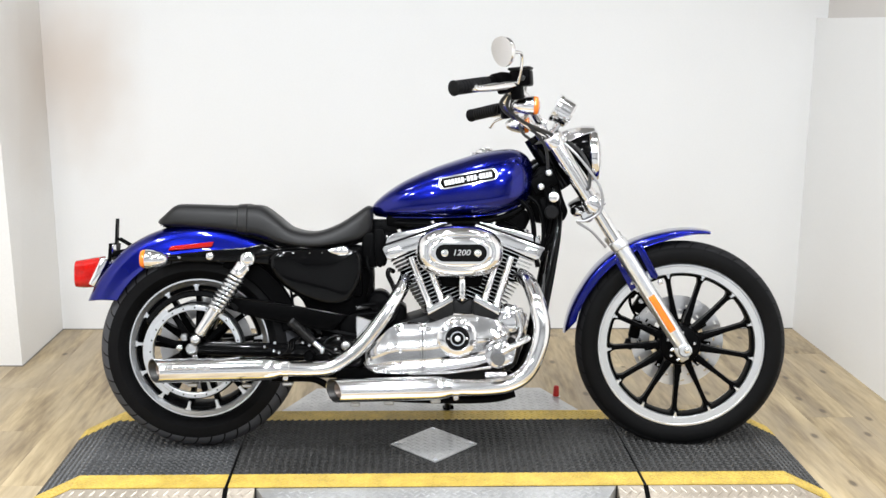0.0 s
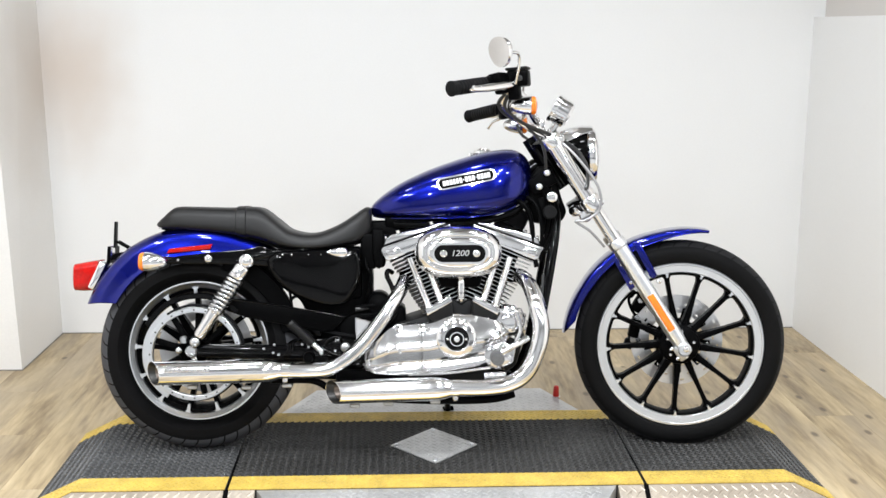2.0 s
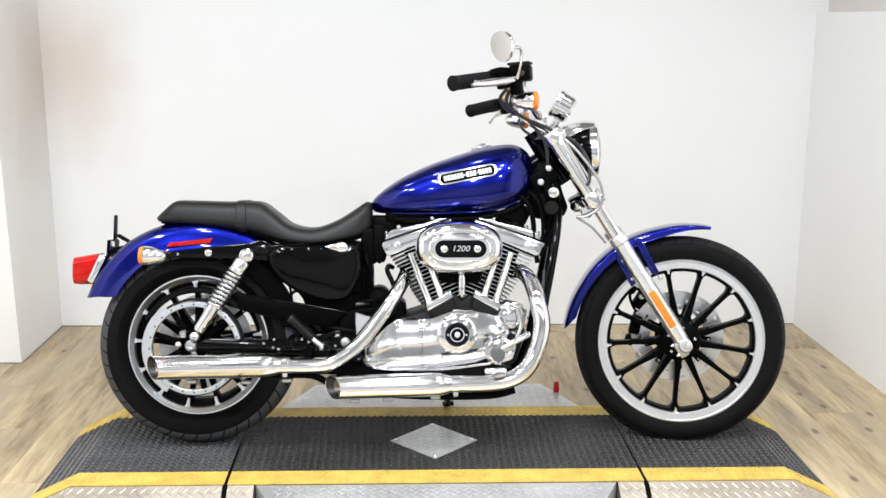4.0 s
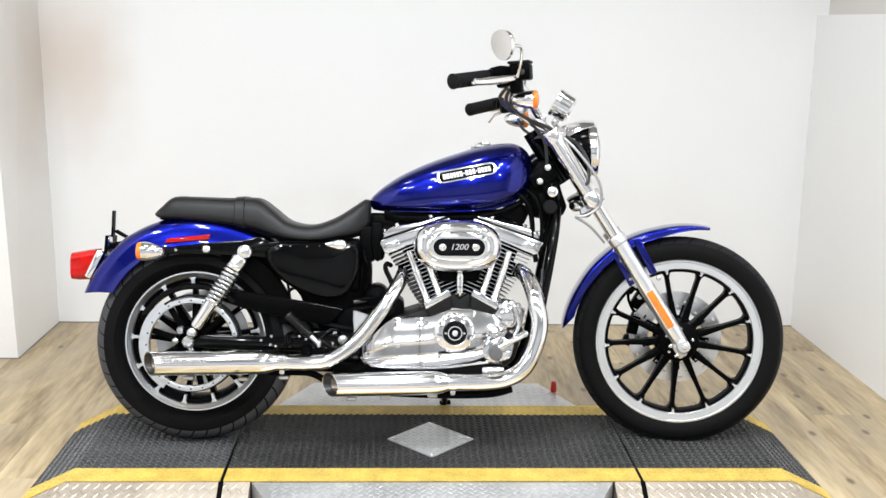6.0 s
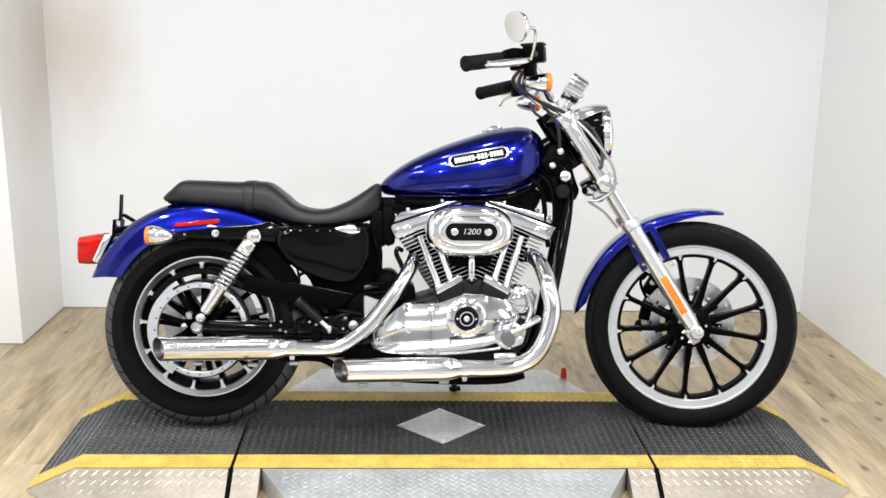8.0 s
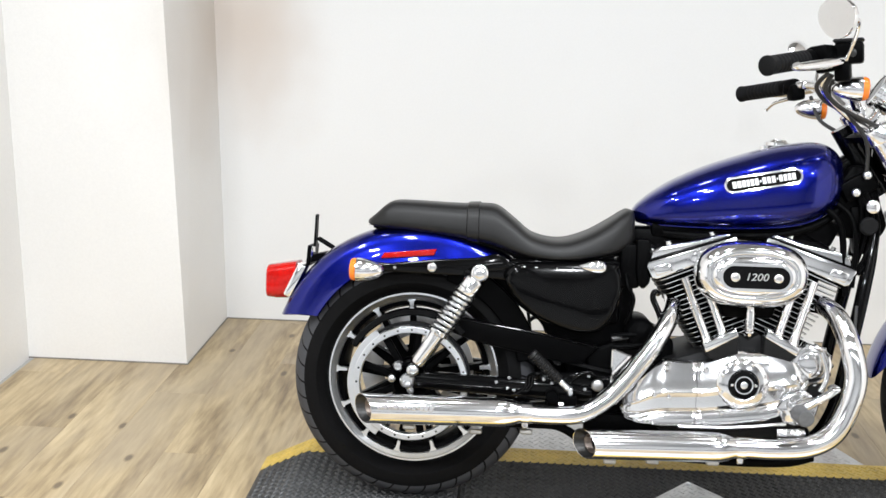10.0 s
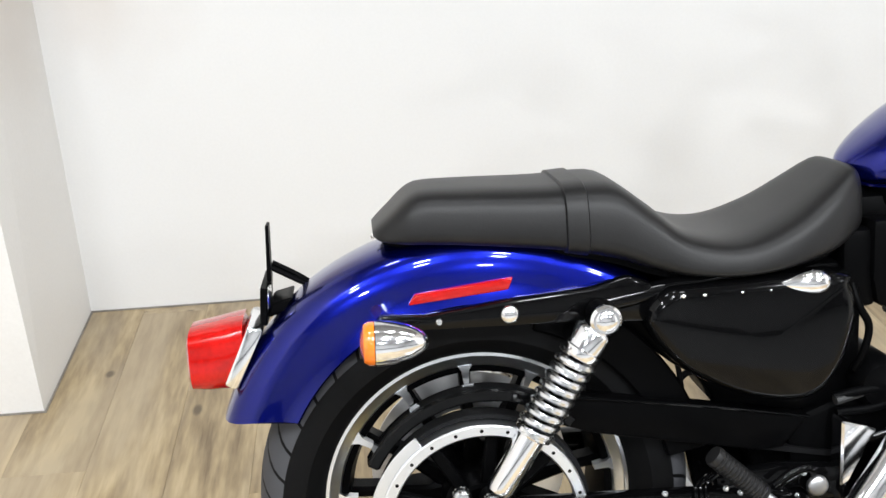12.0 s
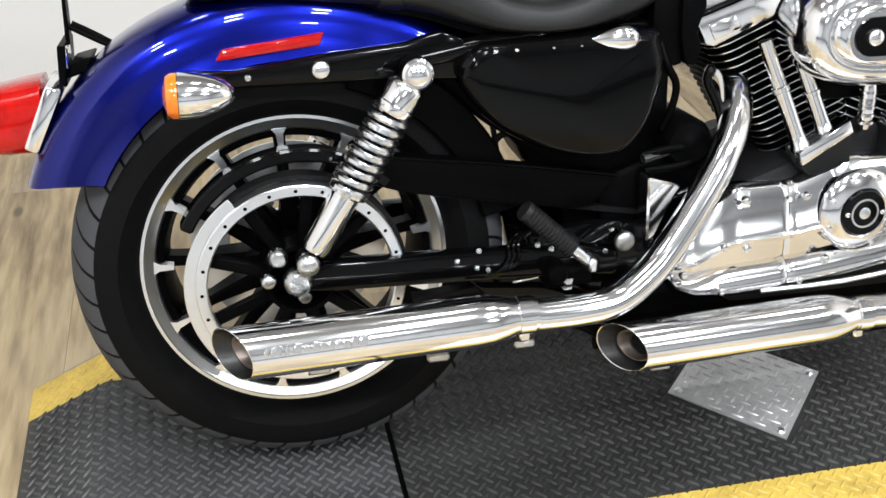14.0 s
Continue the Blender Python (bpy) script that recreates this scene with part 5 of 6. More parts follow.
def cam_cover():
    section = [(0, -0.128), (0, -0.150), (0.035, -0.158), (0.20, -0.166), (0.40, -0.172), (0.455, -0.178), (0.495, -0.177), (0.535, -0.161), (0.70, -0.160), (0.745, -0.172), (0.85, -0.180), (0.93, -0.178), (0.98, -0.168), (1, -0.155), (1, -0.128)]

    def moulded(rows):
        """A casting with a ridge, a hollow and a rounded foot along it; rows of (x, top, bottom, swell)."""
        xs = np.concatenate([np.linspace(rows[0][0], rows[0][0] + 0.012, 4), np.linspace(rows[0][0] + 0.02, rows[-1][0] - 0.02, 22), np.linspace(rows[-1][0] - 0.012, rows[-1][0], 4)])
        keys = np.array(rows)
        rings = []
        for x in xs:
            top, low, k = (np.interp(x, keys[:, 0], keys[:, i]) for i in (1, 2, 3))
            rings.append([V(x, -0.128 + (y + 0.128) * k, top + (low - top) * f) for f, y in section])
        return loft(shape(), rings)
    bm = moulded([(0.7025, 0.415, 0.258, 0.96), (0.709, 0.416, 0.258, 1.0), (0.74, 0.424, 0.259, 1.0), (0.79, 0.444, 0.261, 1.0), (0.86, 0.444, 0.272, 1.0), (0.91, 0.432, 0.296, 1.0), (0.94, 0.420, 0.322, 0.9), (0.965, 0.402, 0.365, 0.55)])
    ob = part("cam_cover", bm, POLISHED, engine, "chrome cam cover")
    bm = shape()
    lathe(bm, [(0.061, 0), (0.061, 0.006), (0.056, 0.011), (0.048, 0.013), (0.041, 0.016), (0.037, 0.0165), (0.0345, 0.015)], 40, along((0.806, -0.172, 0.370), (0, -1, 0)))
    ring = part("timer_ring", bm, CHROME, ob)
    bm = shape()
    lathe(bm, [(0.0342, 0.0), (0.0342, 0.016), (0.032, 0.019), (0.0, 0.019)], 40, along((0.806, -0.172, 0.370), (0, -1, 0)))
    part("timer_cover", bm, GLOSS, engine, "round black timer cover with silver rings")
    bm = shape()
    lathe(bm, [(0.0215, 0.018), (0.0215, 0.0202), (0.0188, 0.0202), (0.0188, 0.018)], 36, along((0.806, -0.172, 0.370), (0, -1, 0)), ring=True)
    lathe(bm, [(0.0085, 0.018), (0.0085, 0.0198), (0.0065, 0.0205), (0, 0.0207)], 24, along((0.806, -0.172, 0.370), (0, -1, 0)))
    part("timer_emblem", bm, ALLOY, engine)
    for sx in (-1, 1):
        part("cover_screw", dome(shape(), (0.806 + sx * 0.0272, -0.191, 0.370), (0, -1, 0), 0.004, 0.003, 10), CHROME, engine)
    for k in range(8):
        a = math.tau * (k + 0.5) / 8
        part("cover_screw", dome(shape(), (0.806 + 0.0525 * math.cos(a), -0.183, 0.370 + 0.0525 * math.sin(a)), (0, -1, 0), 0.0045, 0.005, 10), CHROME, engine)
    bm = moulded([(0.524, 0.325, 0.285, 0.5), (0.532, 0.336, 0.272, 0.85), (0.56, 0.362, 0.260, 1.0), (0.60, 0.402, 0.254, 1.0), (0.622, 0.415, 0.252, 1.0), (0.695, 0.416, 0.257, 1.0), (0.7015, 0.415, 0.258, 0.96)])
    side = part("gear_cover", bm, POLISHED, engine, "chrome gearbox side cover")
    for x, z in ((0.628, 0.402), (0.540, 0.30), (0.60, 0.268), (0.72, 0.272), (0.86, 0.29), (0.925, 0.325), (0.945, 0.395), (0.72, 0.40), (0.76, 0.30), (0.60, 0.335), (0.635, 0.33)):
        part("case_screw", dome(shape(), (x, -0.174, z), (0, -1, 0), 0.0062, 0.009, 12), CHROME, engine)


cam_cover()
bm = shape()
lathe(bm, [(0.050, -0.06), (0.050, 0.024), (0.047, 0.033), (0.042, 0.035), (0.039, 0.029), (0.034, 0.030), (0.031, 0.038), (0.024, 0.041), (0.012, 0.0425), (0, 0.043)], 36, along((0.973, -0.105, 0.415), (0, -1, 0)))
part("oil_filter", bm, CHROME, engine, "chrome canister oil filter")
bm = shape()
for k in range(14):
    a = math.tau * k / 14
    dome(bm, (0.973 + 0.046 * math.cos(a), -0.128, 0.415 + 0.046 * math.sin(a)), (0, -1, 0), 0.0075, 0.010, 10)
part("filter_flutes", bm, CHROME, engine)


# ---- air cleaner
def oval(w, h, y, n=56, p=0.78):
    return [V(0.812 + math.copysign(abs(math.cos(a)) ** p, math.cos(a)) * w, y, 0.630 + math.copysign(abs(math.sin(a)) ** 0.88, math.sin(a)) * h) for a in (math.tau * k / n for k in range(n))]


bm = shape()
steps = [(0.118, 0.068, -0.10), (0.128, 0.077, -0.135), (0.1315, 0.079, -0.165), (0.131, 0.0785, -0.178), (0.126, 0.074, -0.194), (0.117, 0.066, -0.205), (0.108, 0.058, -0.211), (0.102, 0.052, -0.2125),
         (0.099, 0.049, -0.210), (0.097, 0.047, -0.2085), (0.095, 0.045, -0.212), (0.090, 0.040, -0.217), (0.084, 0.034, -0.219), (0.06, 0.02, -0.2195)]
loft(bm, [oval(*st) for st in steps])
cleaner = part("air_cleaner", bm, CHROME, bike, "large oval chrome air cleaner cover", angle=60)


def face_plate(w, h, y0, y1, material, name, label="", bevel=0.001):
    bm = shape()
    prism(bm, [(0.814 + x, 0.628 + z) for x, z in rounded(w, h, h * 0.499, 8)], y0, y1, bevel, 1)
    return part(name, bm, material, cleaner, label)


face_plate(0.166, 0.064, -0.224, -0.215, CHROME, "insert_frame")
face_plate(0.152, 0.051, -0.2262, -0.217, GLOSS, "insert", "black insert with chrome screws")
bm = shape()
for s in (-1, 1):
    part("insert_screw", dome(shape(), (0.814 + s * 0.049, -0.226, 0.628), (0, -1, 0), 0.0115, 0.009, 20), CHROME, cleaner)
text = bpy.data.curves.new("insert_number", "FONT")
text.body, text.size, text.extrude, text.shear, text.align_x, text.align_y, text.offset = "1200", 0.028, 0.0008, 0.22, "CENTER", "CENTER", 0.0002
letters = new("insert_number", text)
flat = bpy.data.meshes.new_from_object(letters)
bpy.data.objects.remove(letters)
bm.from_mesh(flat)
bpy.data.meshes.remove(flat)
bmesh.ops.transform(bm, matrix=Matrix.Translation((0.8135, -0.2272, 0.6285)) @ pose(0, 0, 0, 90) @ Matrix.Diagonal((0.95, 0.85, 1, 1)), verts=bm.verts)
part("insert_number", bm, CAST, cleaner, "pale raised number 1200")
bm = shape()
prism(bm, [(0.74, 0.60), (0.90, 0.60), (0.88, 0.52), (0.76, 0.52)], -0.125, -0.06, 0.01)
part("backing_plate", bm, SATIN, cleaner)


# ---- exhaust
def pipe(name, pts, r, parent, label=""):
    return part(name, tube(shape(), pts, r, 24, 6), CHROME, parent, label)


def muffler(x_tip, x_front, z, label, slant, y=-0.215, r=0.0352, rise=0.0):
    """A slash-cut muffler along x with an open end."""
    n = x_front - x_tip
    prof = [(0.0236, n), (0.0236, n - 0.024), (0.0255, n - 0.031), (0.0305, n - 0.046), (r * 0.975, n - 0.066), (r, n - 0.088), (r, 0.0), (r - 0.0007, -0.0006), (r - 0.0016, 0.0)]
    bm = shape()
    lathe(bm, prof, 40, along((x_tip, y, z), (1, 0, rise)))
    for v in bm.verts:
        k = max(0.0, 1 - (v.co.x - x_tip) / 0.12)
        v.co.x -= ((v.co.z - z) * slant + (v.co.y - y) * 0.7) * min(1, k * 1.2)
    ob = part("muffler", bm, CHROME, bike, label, angle=30)
    bm = shape()
    lathe(bm, [(r - 0.0015, 0.0003), (r - 0.004, 0.058), (0.0192, 0.062), (0.0185, 0.03), (0.0158, 0.03)], 32, along((x_tip, y, z), (1, 0, rise)))
    for v in bm.verts:
        k = max(0.0, 1 - (v.co.x - x_tip) / 0.12)
        v.co.x -= ((v.co.z - z) * slant + (v.co.y - y) * 0.7) * min(1, k * 1.2)
    part("baffle", bm, SOOT, ob, "sooty black muffler outlet")
    bm = shape()
    lathe(bm, [(0.0205, 0.060), (0.0232, 0.020), (0.0228, 0.017), (0.0212, 0.017), (0.0208, 0.020), (0.0195, 0.095), (0.0, 0.095)], 32, along((x_tip, y, z), (1, 0, rise)))
    for v in bm.verts:
        k = max(0.0, 1 - (v.co.x - x_tip) / 0.12)
        v.co.x -= ((v.co.z - z) * slant + (v.co.y - y) * 0.7) * min(1, k * 1.2)
    part("inner_pipe", bm, BURNT, ob, "heat-browned steel inner pipe")
    return ob


header = pipe("exhaust_header", [(0.655, -0.02, 0.560), (0.652, -0.07, 0.546), (0.636, -0.115, 0.512), (0.608, -0.147, 0.468), (0.571, -0.165, 0.416), (0.511, -0.186, 0.344), (0.468, -0.200, 0.309), (0.425, -0.210, 0.288), (0.37, -0.2145, 0.283), (0.285, -0.215, 0.284)], 0.0222, bike, "chrome rear exhaust header pipe")
upper = muffler(-0.090, 0.312, 0.2790, "chrome slash-cut upper muffler with an embossed mark", 0.08, rise=0.018)
header2 = pipe("exhaust_header", [(0.985, -0.05, 0.555), (1.008, -0.09, 0.553), (1.028, -0.125, 0.534), (1.040, -0.16, 0.501), (1.048, -0.19, 0.464), (1.058, -0.205, 0.396), (1.038, -0.210, 0.318), (1.006, -0.215, 0.265), (0.952, -0.215, 0.236), (0.876, -0.215, 0.227), (0.80, -0.215, 0.228)], [0.0225, 0.023, 0.024, 0.025, 0.0255, 0.0255, 0.0255, 0.0255, 0.0255, 0.025, 0.025], bike, "chrome front exhaust header pipe")
lower = muffler(0.437, 0.815, 0.219, "chrome slash-cut lower muffler", 0.08, rise=0.02)
for ob, x, z in ((upper, 0.296, 0.286), (lower, 0.800, 0.2262)):
    bm = shape()
    lathe(bm, [(0.0238, -0.011), (0.0262, -0.010), (0.0262, 0.010), (0.0238, 0.011)], 32, along((x, -0.215, z), (1, 0, 0)))
    block(bm, (0.016, 0.012, 0.016), Matrix.Translation((x, -0.215, z - 0.030)), 0.003, 1)
    part("clamp", bm, CHROME, ob, "chrome clamp")
rng = random.Random(4)
x = -0.047
while x < 0.082:
    w = rng.uniform(0.004, 0.010)
    h = rng.uniform(0.008, 0.014) * (1.5 if x > 0.062 or x < -0.038 else 1)
    a = radians(6)
    m = Matrix.Translation((x, -0.215 - 0.0352 * math.cos(a) + 0.0003, 0.2885 + 0.0352 * math.sin(a) + rng.uniform(-0.001, 0.002))) @ pose(0, 0, 0, -6, 18, 0)
    part("embossed_bar", block(shape(), (w, 0.003, h), m, 0.001, 1), CHROME, upper)
    x += w + 0.0018
for x, z in ((0.30, 0.237), (0.02, 0.235), (0.18, 0.232), (0.50, 0.175), (0.60, 0.18), (0.74, 0.184)):
    bm = shape()
    block(bm, (0.03, 0.012, 0.012), Matrix.Translation((x, -0.20, z)), 0.003, 1)
    part("mount_tab", bm, CAST, upper if z > 0.21 else lower)
bm = shape()
tube(bm, [(0.25, -0.185, 0.252), (0.32, -0.172, 0.250), (0.375, -0.166, 0.246), (0.415, -0.162, 0.226), (0.44, -0.162, 0.205), (0.48, -0.165, 0.195)], 0.0105, 10)
tube(bm, [(0.98, -0.16, 0.20), (0.90, -0.17, 0.185), (0.70, -0.17, 0.185), (0.42, -0.15, 0.20)], 0.012, 10)
part("exhaust_bracket", bm, SATIN, bike, "black exhaust support bracket")
bm = shape()
prism(bm, [(0.44, 0.275), (0.98, 0.262), (0.99, 0.215), (0.93, 0.178), (0.50, 0.178), (0.44, 0.215)], -0.128, -0.09, 0.01)
part("lower_frame_plate", bm, SATIN, frame_bars, "black lower frame below the engine")

# ---- pegs, pedal, stand
bm = shape()
a, b = V(0.306, -0.178, 0.422), V(0.376, -0.178, 0.358)
w = (b - a).normalized()
prof = [(0.0, 0.0), (0.013, 0.0), (0.0145, 0.004)]
for k in range(14):
    prof += [(0.0145, 0.008 + 0.006 * k), (0.0125, 0.010 + 0.006 * k), (0.0125, 0.012 + 0.006 * k), (0.0145, 0.0135 + 0.006 * k)]
prof += [(0.0, 0.098)]
lathe(bm, prof, 20, along(a, w))
peg = part("passenger_footpeg", bm, VINYL, bike, "folded passenger footpeg with ribbed black rubber")
bm = shape()
tube(bm, [b, b + w * 0.03], 0.008, 12)
block(bm, (0.012, 0.03, 0.02), Matrix.Translation(b + w * 0.034), 0.003, 1)
part("peg_stem", bm, ALLOY, peg)
bm = shape()
tube(bm, [(0.925, -0.12, 0.325), (0.918, -0.26, 0.325)], 0.010, 12)
stem = part("rider_footpeg", bm, CHROME, bike, "rider footpeg with a black rubber end")
bm = shape()
lathe(bm, [(0.017, 0.0), (0.0195, 0.004), (0.0195, 0.060), (0.017, 0.067), (0.0, 0.068)], 24, along((0.918, -0.255, 0.325), (0, -1, 0)))
part("peg_rubber", bm, GREYRUBBER, stem, "grey worn rubber end")
bm = shape()
prism(bm, [(0.885, 0.318), (0.905, 0.350), (0.95, 0.362), (0.985, 0.338), (0.975, 0.296), (0.93, 0.276), (0.90, 0.285)], -0.186, -0.165, 0.006, 2)
plate = part("peg_bracket", bm, CHROME, bike, "chrome footpeg and pedal bracket")
for x, z in ((0.90, 0.305), (0.945, 0.347), (0.965, 0.312), (0.915, 0.338)):
    part("bolt", hex_bolt(shape(), (x, -0.186, z), (0, -1, 0), 0.0065, 0.008), CHROME, plate)
bm = shape()
lathe(bm, [(0.0, 0.0), (0.011, 0.001), (0.013, 0.006), (0.013, 0.06), (0.010, 0.066), (0.0, 0.067)], 18, along((0.955, -0.178, 0.258), (-1, 0, -0.02)))
part("pedal_spring_case", bm, CHROME, plate)
part("pedal_hose", tube(shape(), [(0.985, -0.17, 0.45), (1.0, -0.175, 0.40), (0.985, -0.18, 0.36)], 0.006, 10), CHROME, plate)
bm = shape()
tube(bm, [(1.018, -0.20, 0.372), (0.965, -0.235, 0.35), (0.905, -0.245, 0.318)], 0.0095, 14)
tube(bm, [(0.905, -0.20, 0.285), (0.78, -0.19, 0.268), (0.66, -0.178, 0.262)], 0.0042, 12)
tube(bm, [(0.945, -0.15, 0.27), (0.93, -0.20, 0.295), (0.915, -0.225, 0.31)], 0.008, 12)
pedal = part("brake_pedal", bm, CHROME, bike, "chrome brake pedal and rod")
bm = shape()
block(bm, (0.022, 0.03, 0.010), Matrix.Translation((1.012, -0.185, 0.373)) @ pose(0, 0, 0, 0, -25, 0), 0.004, 1)
part("pedal_pad", bm, PLATED, pedal)
bm = shape()
tube(bm, [(0.80, 0.07, 0.20), (0.795, 0.20, 0.13), (0.80, 0.33, 0.068)], 0.011, 12)
tube(bm, [(0.785, 0.33, 0.066), (0.82, 0.335, 0.068)], 0.012, 10)
part("side_stand", bm, SATIN, bike, "black side stand, folded out")
for x, z in ((0.224, 0.340), (0.255, 0.352), (0.252, 0.327), (0.268, 0.322), (0.339, 0.352), (0.359, 0.344), (0.387, 0.346), (0.447, 0.365), (0.439, 0.332)):
    part("frame_bolt", hex_bolt(shape(), (x, -0.134, z), (0, -1, 0), 0.0032, 0.005), PLATED, frame_bars)
part("frame_bolt", hex_bolt(shape(), (0.383, -0.13, 0.285), (0, -0.5, 0.5), 0.008, 0.016), PLATED, frame_bars)
bm = shape()
block(bm, (0.040, 0.006, 0.006), Matrix.Translation((0.327, -0.118, 0.295)) @ pose(0, 0, 0, 0, -6, 0), 0.002, 1)
part("frame_clip", bm, PLATED, frame_bars)
bm = shape()
for k in range(3):
    tube(bm, [(0.262 + 0.006 * k, -0.128, 0.308), (0.285 + 0.006 * k, -0.135, 0.320), (0.297 + 0.007 * k, -0.137, 0.336), (0.300 + 0.007 * k, -0.13, 0.356), (0.32 + 0.006 * k, -0.12, 0.366)], 0.0034, 8)
part("brake_hose_loop", bm, GLOSS, frame_bars, "looped black brake hoses by the swingarm")
bm = shape()
tube(bm, [(0.405, -0.14, 0.352), (0.428, -0.142, 0.370), (0.452, -0.14, 0.374), (0.462, -0.13, 0.36)], 0.006, 10)
tube(bm, [(0.41, -0.14, 0.335), (0.43, -0.14, 0.322), (0.455, -0.135, 0.318)], 0.005, 10)
part("peg_link", bm, GLOSS, peg, "black folding link of the footpeg")
bm = shape()
lathe(bm, [(0.016, 0), (0.016, 0.03), (0.013, 0.034), (0, 0.034)], 18, along((0.36, -0.13, 0.315), (0, -1, 0)))
block(bm, (0.07, 0.04, 0.03), Matrix.Translation((0.385, -0.12, 0.30)), 0.006)
part("master_cylinder", bm, SATIN, bike, "black rear brake master cylinder")

# ---- front end
def fork_at(z, y, back=0.0):
    return V(1.526 - 0.637 * (z - 0.335) - back, y, z)


def fork(s):
    y = s * 0.100
    bm = shape()
    a, b = fork_at(0.335, y), fork_at(0.672, y)
    w = (b - a).normalized()
    n = (b - a).length
    lathe(bm, [(0.0, -0.022), (0.018, -0.02), (0.021, -0.008), (0.022, 0.02), (0.0245, 0.05), (0.0245, n - 0.03), (0.028, n - 0.026), (0.029, n - 0.006), (0.026, n), (0.0195, n)], 28, along(a, w))
    lathe(bm, [(0.021, -0.028), (0.021, 0.026), (0.017, 0.03), (0.0, 0.03)], 24, along(fork_at(0.335, y), (0, s, 0)))
    leg = part("fork_leg", steered(bm), CAST if s > 0 else ALLOY, bike, "silver alloy fork leg with chrome tube")
    bm = shape()
    tube(bm, [b, fork_at(0.80, y)], 0.0195, 24)
    part("fork_tube", steered(bm), CHROME, leg, "chrome fork tube")
    bm = shape()
    tube(bm, [fork_at(0.79, y), fork_at(0.965, y)], 0.0275, 24)
    part("fork_cover", steered(bm), CHROME, leg, "chrome upper fork cover")
    bm = shape()
    m = Matrix.Translation(fork_at(0.449, y) + V(0, s * 0.0245, 0)) @ pose(0, 0, 0, 0, -32.4, 0)
    block(bm, (0.022, 0.008, 0.130), m, 0.003, 2)
    part("fork_reflector", steered(bm), AMBER, leg, "long amber reflector")
    bm = shape()
    block(bm, (0.030, 0.030, 0.052), Matrix.Translation(fork_at(0.322, y, 0.018)) @ pose(0, 0, 0, 0, -32.4, 0), 0.006, 2)
    part("axle_clamp", steered(bm), CAST, leg, "cast axle clamp at the foot of the fork")
    for dz in (-0.016, 0.014):
        part("clamp_nut", steered(hex_bolt(shape(), fork_at(0.322 + dz, y + s * 0.012, 0.033), (-0.8, 0, -0.5), 0.0055, 0.010)), PLATED, leg)
    part("axle_nut", steered(dome(shape(), fork_at(0.337, y) + V(0.006, s * 0.028, 0), (0, s, 0), 0.0105, 0.008)), CHROME, leg)


for s in (-1, 1):
    fork(s)


def clamp(z, label, name, r, material):
    ends = []
    for s in (-1, 1):
        bm = shape()
        lathe(bm, [(0.0, -r - 0.004), (0.031, -r - 0.004), (0.033, -r), (0.033, r), (0.031, r + 0.004), (0.02, r + 0.008), (0, r + 0.009)], 28, along(fork_at(z, s * 0.1), RAKE))
        block(bm, (0.028, 0.016, 0.02), Matrix.Translation(fork_at(z, s * 0.1) + V(0.022, s * 0.018, 0.006)), 0.004, 1)
        ends.append(bm)
    bm = shape()
    rings = []
    for y in np.linspace(-0.09, 0.09, 9):
        bow = 1 - (y / 0.1) ** 2
        c = fork_at(z, y) + V(-0.050 * bow, 0, -0.006 * bow)
        u = V(0.843, 0, 0.537)
        rings.append([c + u * (0.024 * a) + RAKE * (r * 0.8 * b) for a, b in ((-1, -0.7), (-0.7, -1), (0.7, -1), (1, -0.7), (1, 0.7), (0.7, 1), (-0.7, 1), (-1, 0.7))])
    loft(bm, rings)
    ob = part(name, steered(bm), GLOSS, bike, label)
    for bm in ends:
        part("clamp_end", steered(bm), material, ob, "polished chrome clamp end")


clamp(0.785, "black lower fork clamp with chrome ends", "lower_fork_clamp", 0.017, CHROME)
clamp(0.975, "black upper fork clamp with chrome ends", "upper_fork_clamp", 0.014, CHROME)
bm = shape()
tube(bm, [HEAD + RAKE * -0.17 + V(0.0, 0, 0), HEAD + RAKE * 0.02], 0.028, 20)
part("steering_head", bm, GLOSS, frame_bars)

# headlamp
hl = along((1.200, 0, 0.930), V(1, 0, 0.05))
bm = shape()
lathe(bm, [(0.0, -0.075), (0.03, -0.07), (0.052, -0.05), (0.068, -0.02), (0.076, 0.015), (0.078, 0.035), (0.0, 0.036)], 40, hl)
lamp = part("headlamp", steered(bm), GLOSS, bike, "black headlamp shell with a chrome rim")
bm = shape()
lathe(bm, [(0.078, 0.030), (0.083, 0.034), (0.084, 0.046), (0.079, 0.056), (0.073, 0.056), (0.073, 0.04)], 44, hl)
part("bezel", steered(bm), CHROME, lamp, "chrome headlamp rim")
bm = shape()
lathe(bm, [(0.074, 0.048), (0.06, 0.058), (0.035, 0.066), (0, 0.069)], 40, hl)
part("lens", steered(bm), GLASS, lamp, "clear domed headlamp lens")
bm = shape()
lathe(bm, [(0.072, 0.044), (0.05, 0.04), (0.0, 0.0375)], 40, hl)
part("reflector", steered(bm), CHROME, lamp)
bm = shape()
rings = []
for t in np.linspace(0, 1, 10):
    x = 1.140 + 0.104 * t
    ring = []
    for off in (0.0, 0.003):
        row = [V(x, (0.050 + 0.028 * t) * math.sin(a), 0.935 + (0.070 + 0.019 * math.sin(math.pi * min(1, t * 1.1) * 0.6)) * math.cos(a) - off) for a in np.linspace(-1.15 + 0.55 * t, 1.15 - 0.55 * t, 13)]
        ring.append(row)
    rings.append(ring[0] + list(reversed(ring[1])))
part("visor", steered(loft(bm, rings)), CHROME, lamp, "chrome headlamp visor")

